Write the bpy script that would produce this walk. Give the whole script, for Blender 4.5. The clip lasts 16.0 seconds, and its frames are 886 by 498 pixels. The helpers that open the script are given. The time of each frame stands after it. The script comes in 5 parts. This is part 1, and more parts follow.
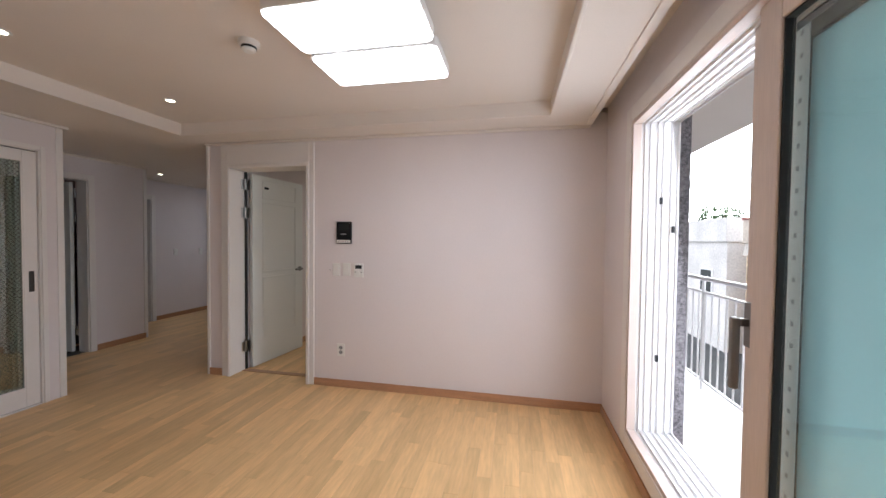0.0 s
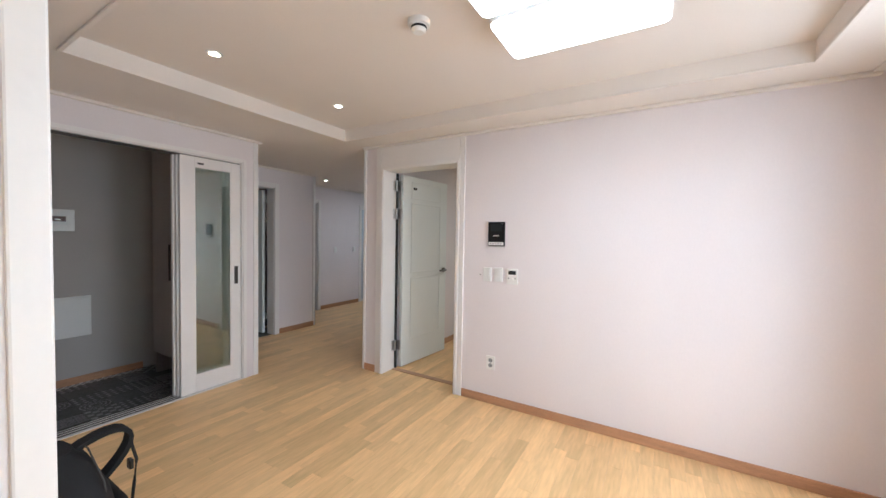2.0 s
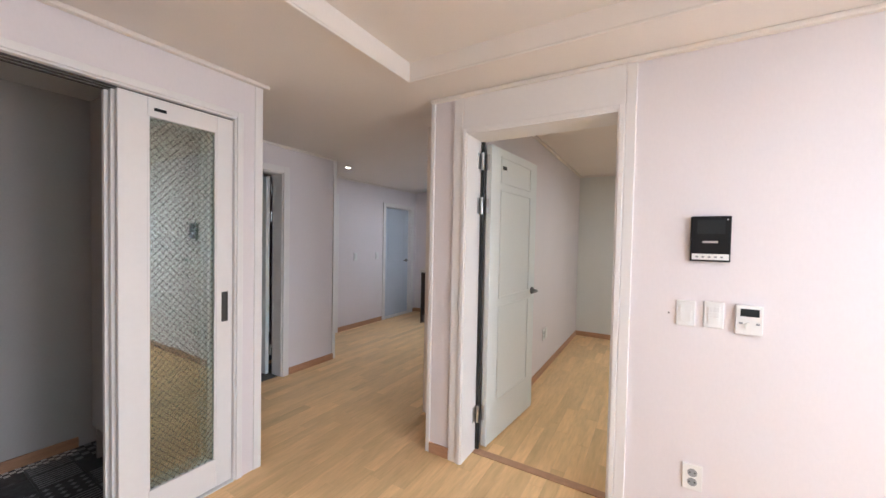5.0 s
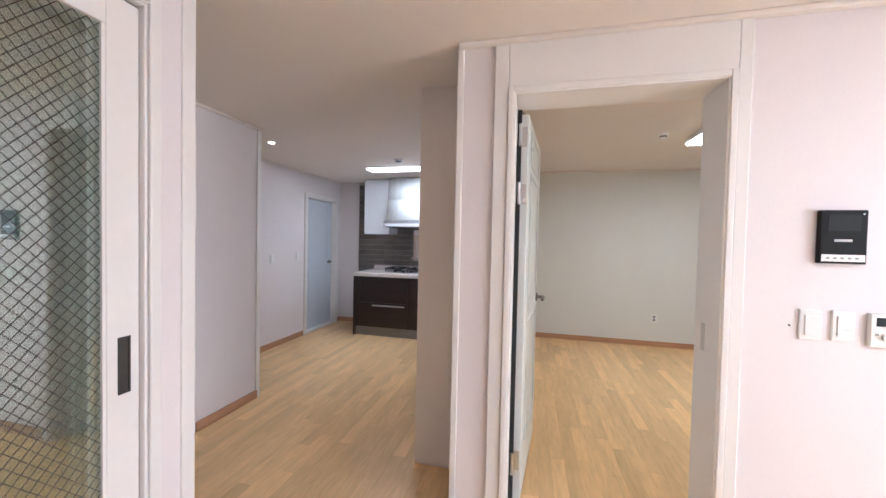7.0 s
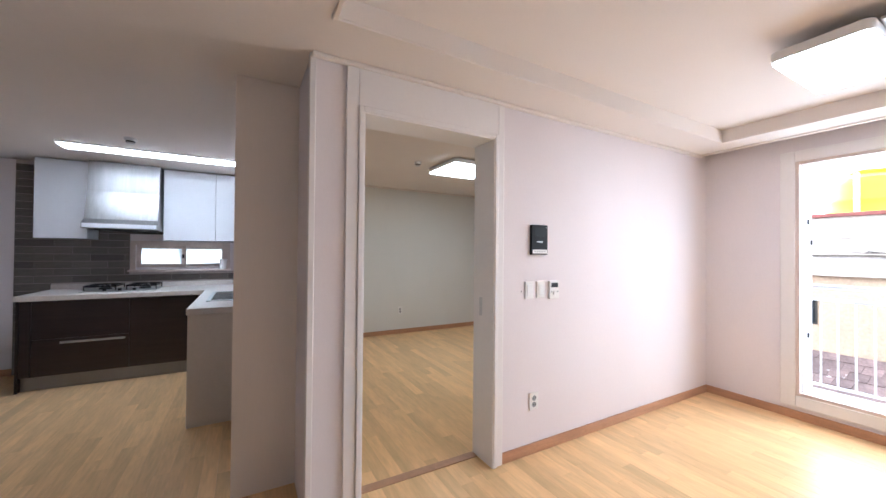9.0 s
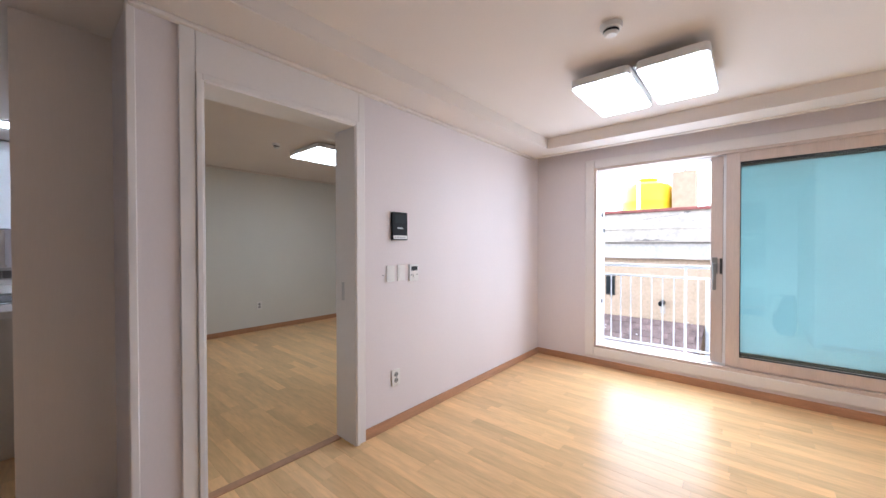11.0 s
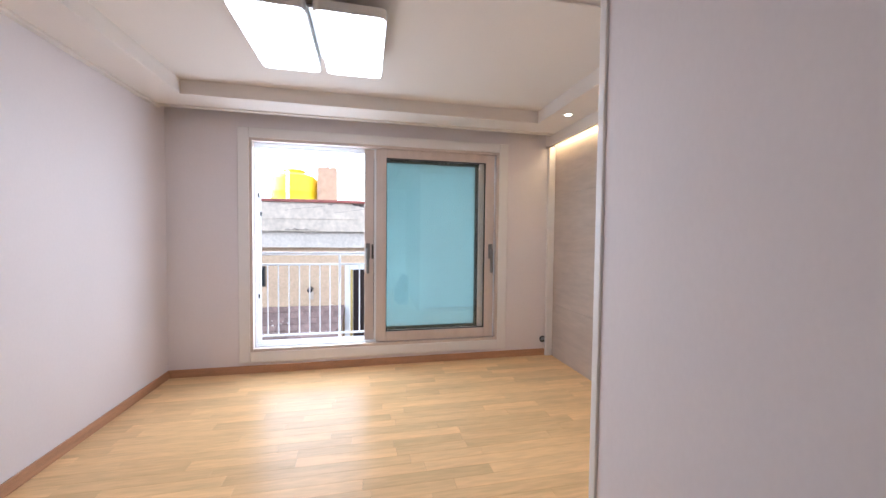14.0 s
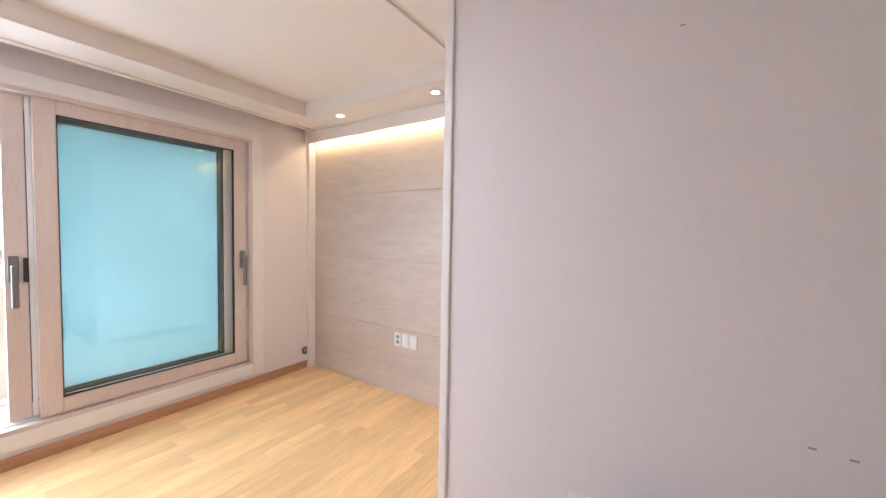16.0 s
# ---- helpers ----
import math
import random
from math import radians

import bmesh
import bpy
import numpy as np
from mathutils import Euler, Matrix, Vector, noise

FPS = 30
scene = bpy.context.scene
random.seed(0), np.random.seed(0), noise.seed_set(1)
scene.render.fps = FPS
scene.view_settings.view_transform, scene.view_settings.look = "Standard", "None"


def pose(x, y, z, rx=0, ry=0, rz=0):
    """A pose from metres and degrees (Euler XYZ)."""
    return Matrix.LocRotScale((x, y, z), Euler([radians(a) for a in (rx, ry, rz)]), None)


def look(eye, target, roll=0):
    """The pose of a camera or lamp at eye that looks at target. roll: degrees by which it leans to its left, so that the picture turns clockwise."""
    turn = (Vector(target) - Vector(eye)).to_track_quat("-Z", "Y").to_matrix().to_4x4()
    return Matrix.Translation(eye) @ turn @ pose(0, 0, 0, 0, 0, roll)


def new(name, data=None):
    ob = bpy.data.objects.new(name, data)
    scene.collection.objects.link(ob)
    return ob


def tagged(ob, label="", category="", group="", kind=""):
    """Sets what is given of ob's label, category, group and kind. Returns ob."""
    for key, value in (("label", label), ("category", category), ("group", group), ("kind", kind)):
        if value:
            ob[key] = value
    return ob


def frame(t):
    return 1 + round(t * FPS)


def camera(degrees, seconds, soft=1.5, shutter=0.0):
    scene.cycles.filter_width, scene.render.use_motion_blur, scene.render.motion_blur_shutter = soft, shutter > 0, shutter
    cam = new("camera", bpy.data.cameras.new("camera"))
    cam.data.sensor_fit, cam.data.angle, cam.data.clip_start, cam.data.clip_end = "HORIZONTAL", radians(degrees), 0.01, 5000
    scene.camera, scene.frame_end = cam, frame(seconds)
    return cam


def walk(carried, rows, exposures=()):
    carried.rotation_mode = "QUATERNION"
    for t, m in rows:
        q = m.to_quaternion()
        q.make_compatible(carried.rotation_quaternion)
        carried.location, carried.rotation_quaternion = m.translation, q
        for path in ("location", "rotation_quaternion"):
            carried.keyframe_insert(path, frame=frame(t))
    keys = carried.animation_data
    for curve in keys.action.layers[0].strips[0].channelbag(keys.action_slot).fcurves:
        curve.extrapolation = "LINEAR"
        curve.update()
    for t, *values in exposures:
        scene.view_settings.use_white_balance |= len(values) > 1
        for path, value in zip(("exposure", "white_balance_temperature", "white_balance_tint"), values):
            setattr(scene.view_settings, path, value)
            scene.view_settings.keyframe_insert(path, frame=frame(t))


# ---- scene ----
cam = camera(102.3, 16.0)
PATH = [
    (0, (0.379, 0.256, 1.377), (-0.013, 2.216, 1.324), 0.6),
    (0.5, (0.386, 0.353, 1.391), (-0.466, 2.162, 1.322), 0.4),
    (1, (0.374, 0.347, 1.413), (-0.619, 2.082, 1.341), 0.9),
    (1.5, (0.228, 0.357, 1.413), (-0.766, 2.091, 1.337), 0.9),
    (2, (-0.014, 0.521, 1.401), (-1.039, 2.237, 1.332), 1.0),
    (2.5, (-0.289, 0.639, 1.403), (-1.334, 2.343, 1.335), 1.1),
    (3, (-0.549, 0.741, 1.391), (-1.586, 2.45, 1.327), 1.0),
    (3.5, (-0.768, 0.893, 1.397), (-1.798, 2.606, 1.332), 1.1),
    (4, (-0.976, 1.048, 1.413), (-1.998, 2.766, 1.344), 1.0),
    (4.2, (-1.053, 1.098, 1.4), (-2.083, 2.812, 1.343), 1.1),
    (6.3, (-1.906, 1.573, 1.418), (-2.833, 3.344, 1.358), 1.1),
    (6.5, (-2.007, 1.577, 1.42), (-2.833, 3.397, 1.357), 1.1),
    (7, (-2.277, 1.628, 1.388), (-2.751, 3.57, 1.337), 1.2),
    (7.5, (-2.531, 1.709, 1.402), (-2.579, 3.707, 1.356), 1.1),
    (8, (-2.772, 1.673, 1.367), (-2.313, 3.619, 1.358), 1.2),
    (8.2, (-2.808, 1.601, 1.342), (-2.192, 3.504, 1.358), 1.1),
    (10.3, (-2.951, 1.4, 1.331), (-1.664, 2.93, 1.294), 0.1),
    (10.5, (-2.918, 1.368, 1.317), (-1.562, 2.838, 1.293), -0.0),
    (11, (-2.891, 1.361, 1.297), (-1.376, 2.667, 1.273), -0.1),
    (11.5, (-2.89, 1.411, 1.354), (-1.245, 2.546, 1.283), 0.4),
    (12, (-2.842, 1.437, 1.292), (-1.106, 2.43, 1.245), 0.3),
    (12.5, (-2.805, 1.448, 1.273), (-0.969, 2.24, 1.224), 0.3),
    (13, (-2.716, 1.501, 1.277), (-0.779, 1.996, 1.222), 0.4),
    (13.5, (-2.608, 1.517, 1.265), (-0.613, 1.64, 1.199), 0.5),
    (14, (-2.393, 1.613, 1.252), (-0.439, 1.196, 1.183), 0.6),
    (14.5, (-2.283, 1.651, 1.267), (-0.46, 0.831, 1.194), 0.6),
    (15, (-2.163, 1.695, 1.397), (-0.51, 0.575, 1.277), 0.9),
    (15.5, (-2.07, 1.794, 1.425), (-0.713, 0.33, 1.304), 1.5),
    (16, (-1.962, 1.945, 1.346), (-0.863, 0.276, 1.262), 1.0),
]
EXPOSURES = [(0.0, -0.6, 6000, 11), (0.5, -0.58, 6000, 14), (1.0, -0.13, 5900, 10), (2.5, 0.22, 5490, 4), (4.0, 0.4, 5650, 6), (6.5, 0.93, 5520, 10), (7.5, 0.95, 5520, 10), (8.2, 0.75, 5470, 10), (10.5, 0.12, 5450, 10), (12.5, -0.02, 5280, 10), (13.5, -0.12, 5350, 10), (14.5, -0.34, 5650, 10), (15.0, -0.28, 5900, 10), (15.5, -0.18, 5950, 10), (16.0, 0.27, 5550, 10)]
walk(cam, [(t, look(eye, target, roll)) for t, eye, target, roll in PATH], EXPOSURES)

# ---- light ----
world = bpy.data.worlds.new("sky_world")
scene.world = world
world.use_nodes = True
wn = world.node_tree.nodes
sky = wn.new("ShaderNodeTexSky")
sky.sky_type = 'NISHITA'
sky.sun_disc = False
sky.sun_elevation = radians(43)
sky.sun_rotation = radians(23)
wn["Background"].inputs[1].default_value = 0.15
sky.dust_density = 2.0
haze = wn.new("ShaderNodeHueSaturation")
haze.inputs["Saturation"].default_value, haze.inputs["Value"].default_value = 0.16, 7.7
world.node_tree.links.new(sky.outputs[0], haze.inputs["Color"])
world.node_tree.links.new(haze.outputs[0], wn["Background"].inputs[0])


def lamp_object(name, kind, m, energy, color=(1, 1, 1), size=(1, 1), angle=0.0):
    data = bpy.data.lights.new(name, kind)
    data.energy, data.color = energy, color
    if kind == 'AREA':
        data.shape, data.size, data.size_y = 'RECTANGLE', size[0], size[1]
    if kind == 'SUN':
        data.angle = angle
    if kind == 'SPOT':
        data.spot_size, data.spot_blend, data.shadow_soft_size = radians(110), 0.8, 0.03
    ob = new(name, data)
    ob.matrix_world = m
    return ob


# the sun stands high over the lane, beside the house across it, and grazes the balcony
lamp_object("sun", 'SUN', look((5, 12, 12.1), (0, 0, 0)), 2.4, (1.0, 0.95, 0.88), angle=radians(0.6))
# the sky's light in the window: full through the open half, dimmed and tinted through the frosted half
lamp_object("window_skylight", 'AREA', look((1.42, 2.13, 1.15), (0.4, 2.13, 1.0)), 27, (0.95, 0.965, 1.0), (0.94, 1.9))
lamp_object("window_skylight_frosted", 'AREA', look((1.42, 0.99, 1.15), (0.4, 0.99, 1.0)), 13.5, (0.88, 0.97, 1.0), (1.18, 1.85))

# ---- materials ----
def material(name, color, rough=0.5, metal=0.0, var=0.06, scale=(6.0, 60.0), bump=0.02, bump_scale=180.0, stretch=(1, 1, 1), spec=0.5, detail_color=None, rand=0.0, world_space=False, coat=0.0):
    """A plain surface: base colour that varies at two scales, with fine relief."""
    m = bpy.data.materials.new(name)
    m.use_nodes = True
    nt = m.node_tree
    n, li = nt.nodes, nt.links
    bsdf = n["Principled BSDF"]
    tc = n.new("ShaderNodeTexCoord")
    mp = n.new("ShaderNodeMapping")
    mp.inputs["Scale"].default_value = stretch
    if world_space:
        geo0, inf0, off = n.new("ShaderNodeNewGeometry"), n.new("ShaderNodeObjectInfo"), n.new("ShaderNodeVectorMath")
        isl, tot = n.new("ShaderNodeMath"), n.new("ShaderNodeVectorMath")
        isl.operation, off.operation = 'ADD', 'SCALE'
        li.new(inf0.outputs["Random"], isl.inputs[0])
        li.new(geo0.outputs["Random Per Island"], isl.inputs[1])
        off.inputs[0].default_value = (37, 53, 11)
        li.new(isl.outputs[0], off.inputs["Scale"])
        li.new(geo0.outputs["Position"], tot.inputs[0])
        li.new(off.outputs[0], tot.inputs[1])
        li.new(tot.outputs[0], mp.inputs[0])
    else:
        li.new(tc.outputs["Object"], mp.inputs[0])
    a, b = n.new("ShaderNodeTexNoise"), n.new("ShaderNodeTexNoise")
    for tex, s, d in ((a, scale[0], 3), (b, scale[1], 5)):
        tex.inputs["Scale"].default_value, tex.inputs["Detail"].default_value = s, d
        li.new(mp.outputs[0], tex.inputs["Vector"])
    add = n.new("ShaderNodeMath")
    add.operation = 'ADD'
    li.new(a.outputs["Fac"], add.inputs[0])
    li.new(b.outputs["Fac"], add.inputs[1])
    ramp = n.new("ShaderNodeMapRange")
    ramp.inputs["From Min"].default_value, ramp.inputs["From Max"].default_value = 0.7, 1.3
    li.new(add.outputs[0], ramp.inputs["Value"])
    mix = n.new("ShaderNodeMix")
    mix.data_type = 'RGBA'
    dark = detail_color or tuple(c * (1 - 2 * var) for c in color)
    light = tuple(min(1, c * (1 + var)) for c in color)
    mix.inputs["A"].default_value, mix.inputs["B"].default_value = (*dark, 1), (*light, 1)
    li.new(ramp.outputs[0], mix.inputs["Factor"])
    out = mix.outputs["Result"]
    if rand:
        info = n.new("ShaderNodeObjectInfo")
        geo = n.new("ShaderNodeNewGeometry")
        s = n.new("ShaderNodeMath")
        s.operation = 'ADD'
        li.new(info.outputs["Random"], s.inputs[0])
        li.new(geo.outputs["Random Per Island"], s.inputs[1])
        fr = n.new("ShaderNodeMath")
        fr.operation = 'FRACT'
        li.new(s.outputs[0], fr.inputs[0])
        mr = n.new("ShaderNodeMapRange")
        mr.inputs["To Min"].default_value, mr.inputs["To Max"].default_value = 1 - rand, 1 + rand
        li.new(fr.outputs[0], mr.inputs["Value"])
        hsv = n.new("ShaderNodeHueSaturation")
        li.new(mr.outputs[0], hsv.inputs["Value"])
        li.new(out, hsv.inputs["Color"])
        out = hsv.outputs[0]
    li.new(out, bsdf.inputs["Base Color"])
    bsdf.inputs["Roughness"].default_value, bsdf.inputs["Metallic"].default_value = rough, metal
    bsdf.inputs["Specular IOR Level"].default_value = spec
    bsdf.inputs["Coat Weight"].default_value, bsdf.inputs["Coat Roughness"].default_value = coat, 0.12
    if bump:
        c = n.new("ShaderNodeTexNoise")
        c.inputs["Scale"].default_value, c.inputs["Detail"].default_value = bump_scale, 4
        li.new(mp.outputs[0], c.inputs["Vector"])
        bp = n.new("ShaderNodeBump")
        bp.inputs["Strength"].default_value, bp.inputs["Distance"].default_value = bump * 10, 0.002
        li.new(c.outputs["Fac"], bp.inputs["Height"])
        li.new(bp.outputs[0], bsdf.inputs["Normal"])
    return m


def glow(name, color, strength):
    m = bpy.data.materials.new(name)
    m.use_nodes = True
    b = m.node_tree.nodes["Principled BSDF"]
    b.inputs["Base Color"].default_value = (0.9, 0.9, 0.9, 1)
    b.inputs["Emission Color"].default_value = (*color, 1)
    b.inputs["Emission Strength"].default_value = strength
    return m


def gloss_factor(nt, base=0.04):
    """Share of mirror gloss on a pane, alike on both of its faces."""
    n, li = nt.nodes, nt.links
    lw, pw, ml = n.new("ShaderNodeLayerWeight"), n.new("ShaderNodeMath"), n.new("ShaderNodeMath")
    pw.operation, ml.operation = 'POWER', 'MULTIPLY_ADD'
    pw.inputs[1].default_value = 5.0
    lw.inputs["Blend"].default_value = 0.5
    li.new(lw.outputs["Facing"], pw.inputs[0])
    li.new(pw.outputs[0], ml.inputs[0])
    ml.inputs[1].default_value, ml.inputs[2].default_value = 1 - base, base
    return ml.outputs[0]


def glass(name, color, rough=0.0, base=0.04):
    """Clear pane: mirror gloss over straight-through glass."""
    m = bpy.data.materials.new(name)
    m.use_nodes = True
    nt = m.node_tree
    n, li = nt.nodes, nt.links
    n.remove(n["Principled BSDF"])
    tr, gl, mx = n.new("ShaderNodeBsdfTransparent"), n.new("ShaderNodeBsdfGlossy"), n.new("ShaderNodeMixShader")
    tr.inputs[0].default_value = (*color, 1)
    gl.inputs["Roughness"].default_value = rough
    li.new(gloss_factor(nt, base), mx.inputs[0])
    li.new(tr.outputs[0], mx.inputs[1])
    li.new(gl.outputs[0], mx.inputs[2])
    li.new(mx.outputs[0], n["Material Output"].inputs[0])
    return m


def frosted(name, color, mixin=0.85):
    """Frosted film on glass: diffuse light comes through, with a soft gloss on the face."""
    m = bpy.data.materials.new(name)
    m.use_nodes = True
    nt = m.node_tree
    n, li = nt.nodes, nt.links
    n.remove(n["Principled BSDF"])
    tl, gl, mx = n.new("ShaderNodeBsdfTranslucent"), n.new("ShaderNodeBsdfGlossy"), n.new("ShaderNodeMixShader")
    df, m2 = n.new("ShaderNodeBsdfDiffuse"), n.new("ShaderNodeMixShader")
    noise_tex, tc, rp = n.new("ShaderNodeTexNoise"), n.new("ShaderNodeTexCoord"), n.new("ShaderNodeMix")
    rp.data_type = 'RGBA'
    noise_tex.inputs["Scale"].default_value = 1.6
    li.new(tc.outputs["Object"], noise_tex.inputs["Vector"])
    rp.inputs["A"].default_value = (*[c * 0.86 for c in color], 1)
    rp.inputs["B"].default_value = (*[min(1, c * 1.08) for c in color], 1)
    li.new(noise_tex.outputs["Fac"], rp.inputs["Factor"])
    li.new(rp.outputs["Result"], tl.inputs[0])
    li.new(rp.outputs["Result"], df.inputs[0])
    m2.inputs[0].default_value = mixin
    li.new(df.outputs[0], m2.inputs[1])
    li.new(tl.outputs[0], m2.inputs[2])
    gl.inputs["Roughness"].default_value = 0.06
    li.new(gloss_factor(nt), mx.inputs[0])
    li.new(m2.outputs[0], mx.inputs[1])
    li.new(gl.outputs[0], mx.inputs[2])
    li.new(mx.outputs[0], n["Material Output"].inputs[0])
    return m


PAPER = material("wallpaper", (0.79, 0.735, 0.74), 0.75, var=0.012, scale=(2.5, 90), bump=0.010, bump_scale=420, stretch=(1, 1, 0.5))
FINPAPER = material("cream_wood_film", (0.86, 0.78, 0.70), 0.6, var=0.012, scale=(2.5, 60), bump=0.006, stretch=(4, 4, 0.3))
# door paint with the cool light that falls on it mixed into the colour
DOORCOOL = material("cool_lit_door_paint", (0.60, 0.645, 0.71), 0.4, var=0.012, scale=(3, 50), bump=0.006, bump_scale=80)
PAPER_TV = material("tv_wall_tile", (0.60, 0.505, 0.435), 0.42, var=0.06, scale=(2.5, 14), bump=0.03, bump_scale=22, stretch=(0.45, 1, 2.2))
PAPER_BED = material("bedroom_wallpaper", (0.74, 0.74, 0.70), 0.75, var=0.015, scale=(2.5, 90), bump=0.010, bump_scale=350, stretch=(1, 1, 0.5))
CEILING = material("ceiling_paper", (0.82, 0.755, 0.695), 0.8, var=0.012, scale=(2, 120), bump=0.03, bump_scale=420)
TRIM = material("white_trim", (0.82, 0.79, 0.77), 0.4, var=0.01, scale=(3, 40), bump=0.006, bump_scale=90)
DOORPAINT = material("door_paint", (0.80, 0.83, 0.82), 0.38, var=0.012, scale=(3, 50), bump=0.006, bump_scale=80)
BASE = material("baseboard_wood", (0.50, 0.27, 0.15), 0.4, var=0.12, scale=(3, 25), bump=0.01, stretch=(1, 1, 12))
FLOOR = material("oak_strip", (0.84, 0.56, 0.28), 0.29, var=0.075, scale=(2.2, 11), bump=0.003, bump_scale=60, stretch=(6, 0.7, 1), rand=0.10, world_space=True, spec=0.14)
SASH = material("sash_wood_film", (0.66, 0.555, 0.495), 0.4, var=0.05, scale=(3, 40), bump=0.01, stretch=(4, 4, 0.3))
# on the outer sash this dark olive holds the stile's shadow in its colour
DARKOLIVE = material("dark_olive_shade", (0.09, 0.075, 0.055), 0.45, var=0.08, bump=0.004)
PVC = material("white_pvc", (0.80, 0.79, 0.79), 0.35, var=0.01, bump=0.0)
HOODSTEEL = material("hood_steel", (0.46, 0.46, 0.46), 0.42, 1.0, var=0.08, scale=(3, 40), bump=0.01, stretch=(12, 12, 0.4))
METAL = material("brushed_steel", (0.60, 0.60, 0.60), 0.28, 1.0, var=0.04, bump=0.005)
DARKMETAL = material("dark_metal", (0.08, 0.075, 0.07), 0.4, 0.6, var=0.05, bump=0.0)
BLACK = material("black_plastic", (0.010, 0.010, 0.011), 0.35, var=0.1, bump=0.0, spec=0.25)
RUBBER_SHADE = material("dark_gap", (0.02, 0.02, 0.02), 0.8, var=0.1, bump=0.0)
PLASTIC = material("white_plastic", (0.82, 0.81, 0.79), 0.35, var=0.01, bump=0.0)
GREYPLASTIC = material("grey_plastic", (0.30, 0.31, 0.32), 0.4, var=0.03, bump=0.0)
LCD = material("lcd_grey", (0.022, 0.026, 0.027), 0.5, var=0.03, bump=0.0, spec=0.2)
SATIN = material("satin_silver", (0.24, 0.235, 0.23), 0.42, 0.6, var=0.02, bump=0.0)
PALETILE = material("pale_balcony_tile", (0.82, 0.81, 0.79), 0.6, var=0.05, scale=(2, 30), bump=0.01)
CLEAR = glass("clear_glass", (0.93, 0.97, 0.96))
GREENGLASS = glass("wired_glass", (0.87, 0.965, 0.935), 0.02, 0.26)
FROST = frosted("frosted_blue_glass", (0.41, 0.485, 0.495))
TILE_E = material("entry_tile", (0.07, 0.07, 0.072), 0.4, var=0.3, scale=(8, 40), bump=0.01, rand=0.35)
TILE_W = material("entry_tile_pattern", (0.33, 0.33, 0.325), 0.45, var=0.15, scale=(8, 40), bump=0.01)
PALEJOINT = material("pale_joint", (0.50, 0.44, 0.40), 0.7, var=0.05, bump=0.0)
GROUT = material("grout", (0.20, 0.20, 0.19), 0.9, var=0.1, bump=0.02)
KTILE = material("kitchen_tile", (0.16, 0.14, 0.125), 0.35, var=0.15, scale=(3, 30), bump=0.015, stretch=(0.5, 1, 5), rand=0.25)
DARKWOOD = material("dark_walnut_panel", (0.025, 0.014, 0.012), 0.3, var=0.2, scale=(4, 40), bump=0.006, stretch=(0.6, 1, 8))
WHITEGLOSS = material("white_gloss_panel", (0.80, 0.82, 0.86), 0.15, var=0.01, bump=0.0)
COUNTER = material("worktop_stone", (0.74, 0.69, 0.65), 0.3, var=0.06, scale=(20, 160), bump=0.004)
CONCRETE = material("old_concrete", (0.60, 0.51, 0.42), 0.9, var=0.12, scale=(1.3, 7), bump=0.08, bump_scale=30)
STUCCO = material("peach_stucco", (0.64, 0.47, 0.32), 0.9, var=0.10, scale=(0.9, 16), bump=0.06, bump_scale=50)
GRANITE = material("grey_granite", (0.16, 0.145, 0.155), 0.5, var=0.5, scale=(60, 260), bump=0.02)
REDROOF = material("red_coping", (0.30, 0.09, 0.07), 0.7, var=0.15, bump=0.02)
BROWNROOF = material("brown_slate", (0.20, 0.135, 0.12), 0.8, var=0.2, scale=(3, 25), bump=0.03, rand=0.25)
YELLOW = material("yellow_tank", (0.85, 0.60, 0.01), 0.45, var=0.03, bump=0.0)
SKINBRICK = material("chimney_plaster", (0.47, 0.315, 0.22), 0.9, var=0.08, bump=0.05)
STAINLESS = material("rail_steel", (0.90, 0.89, 0.88), 0.35, 0.1, var=0.03, bump=0.0)
ASPHALT = material("lane_asphalt", (0.06, 0.06, 0.06), 0.9, var=0.2, scale=(1, 60), bump=0.05)
LEAF = material("leaves", (0.06, 0.11, 0.03), 0.6, var=0.3, bump=0.0, rand=0.35)
BARK = material("bark", (0.12, 0.09, 0.06), 0.9, var=0.3, bump=0.05)
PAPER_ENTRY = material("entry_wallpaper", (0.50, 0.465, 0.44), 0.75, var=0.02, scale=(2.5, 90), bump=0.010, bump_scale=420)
RENDER_W = material("pale_house_render", (0.74, 0.70, 0.66), 0.9, var=0.12, scale=(0.8, 12), bump=0.05)
STAIN = material("dark_wall_stain", (0.34, 0.29, 0.25), 0.95, var=0.4, scale=(3, 20), bump=0.05)
PALEDECK = material("pale_roof_slope", (0.60, 0.535, 0.47), 0.9, var=0.10, scale=(1.0, 12), bump=0.05)
BREAKER = material("dark_red_breaker_slot", (0.085, 0.03, 0.025), 0.4, var=0.1, bump=0.0)
FABRIC = material("black_nylon", (0.005, 0.005, 0.006), 0.8, var=0.3, scale=(8, 300), bump=0.05, bump_scale=500)
CABINET = material("taupe_cabinet", (0.36, 0.31, 0.28), 0.4, var=0.03, bump=0.004)
CREAM = material("cream_panel", (0.66, 0.60, 0.53), 0.4, var=0.02, bump=0.004)
PLINTH = material("grey_plinth", (0.30, 0.29, 0.28), 0.35, var=0.03, bump=0.0)
YELLOWISH = material("ochre_edge", (0.55, 0.40, 0.14), 0.6, var=0.1, bump=0.0)
KFROST = frosted("kitchen_frosted_pane", (0.82, 0.88, 0.88))
LAMP_ON = glow("lamp_diffuser_lit", (1.0, 0.96, 0.97), 9.0)
LAMP_BED = glow("lamp_bed_lit", (0.99, 1.0, 0.93), 12.0)
LAMP_KIT = glow("lamp_kitchen_lit", (0.94, 0.97, 1.0), 13.0)
DOWN_ON = glow("downlight_lit", (1.0, 0.86, 0.62), 14.0)
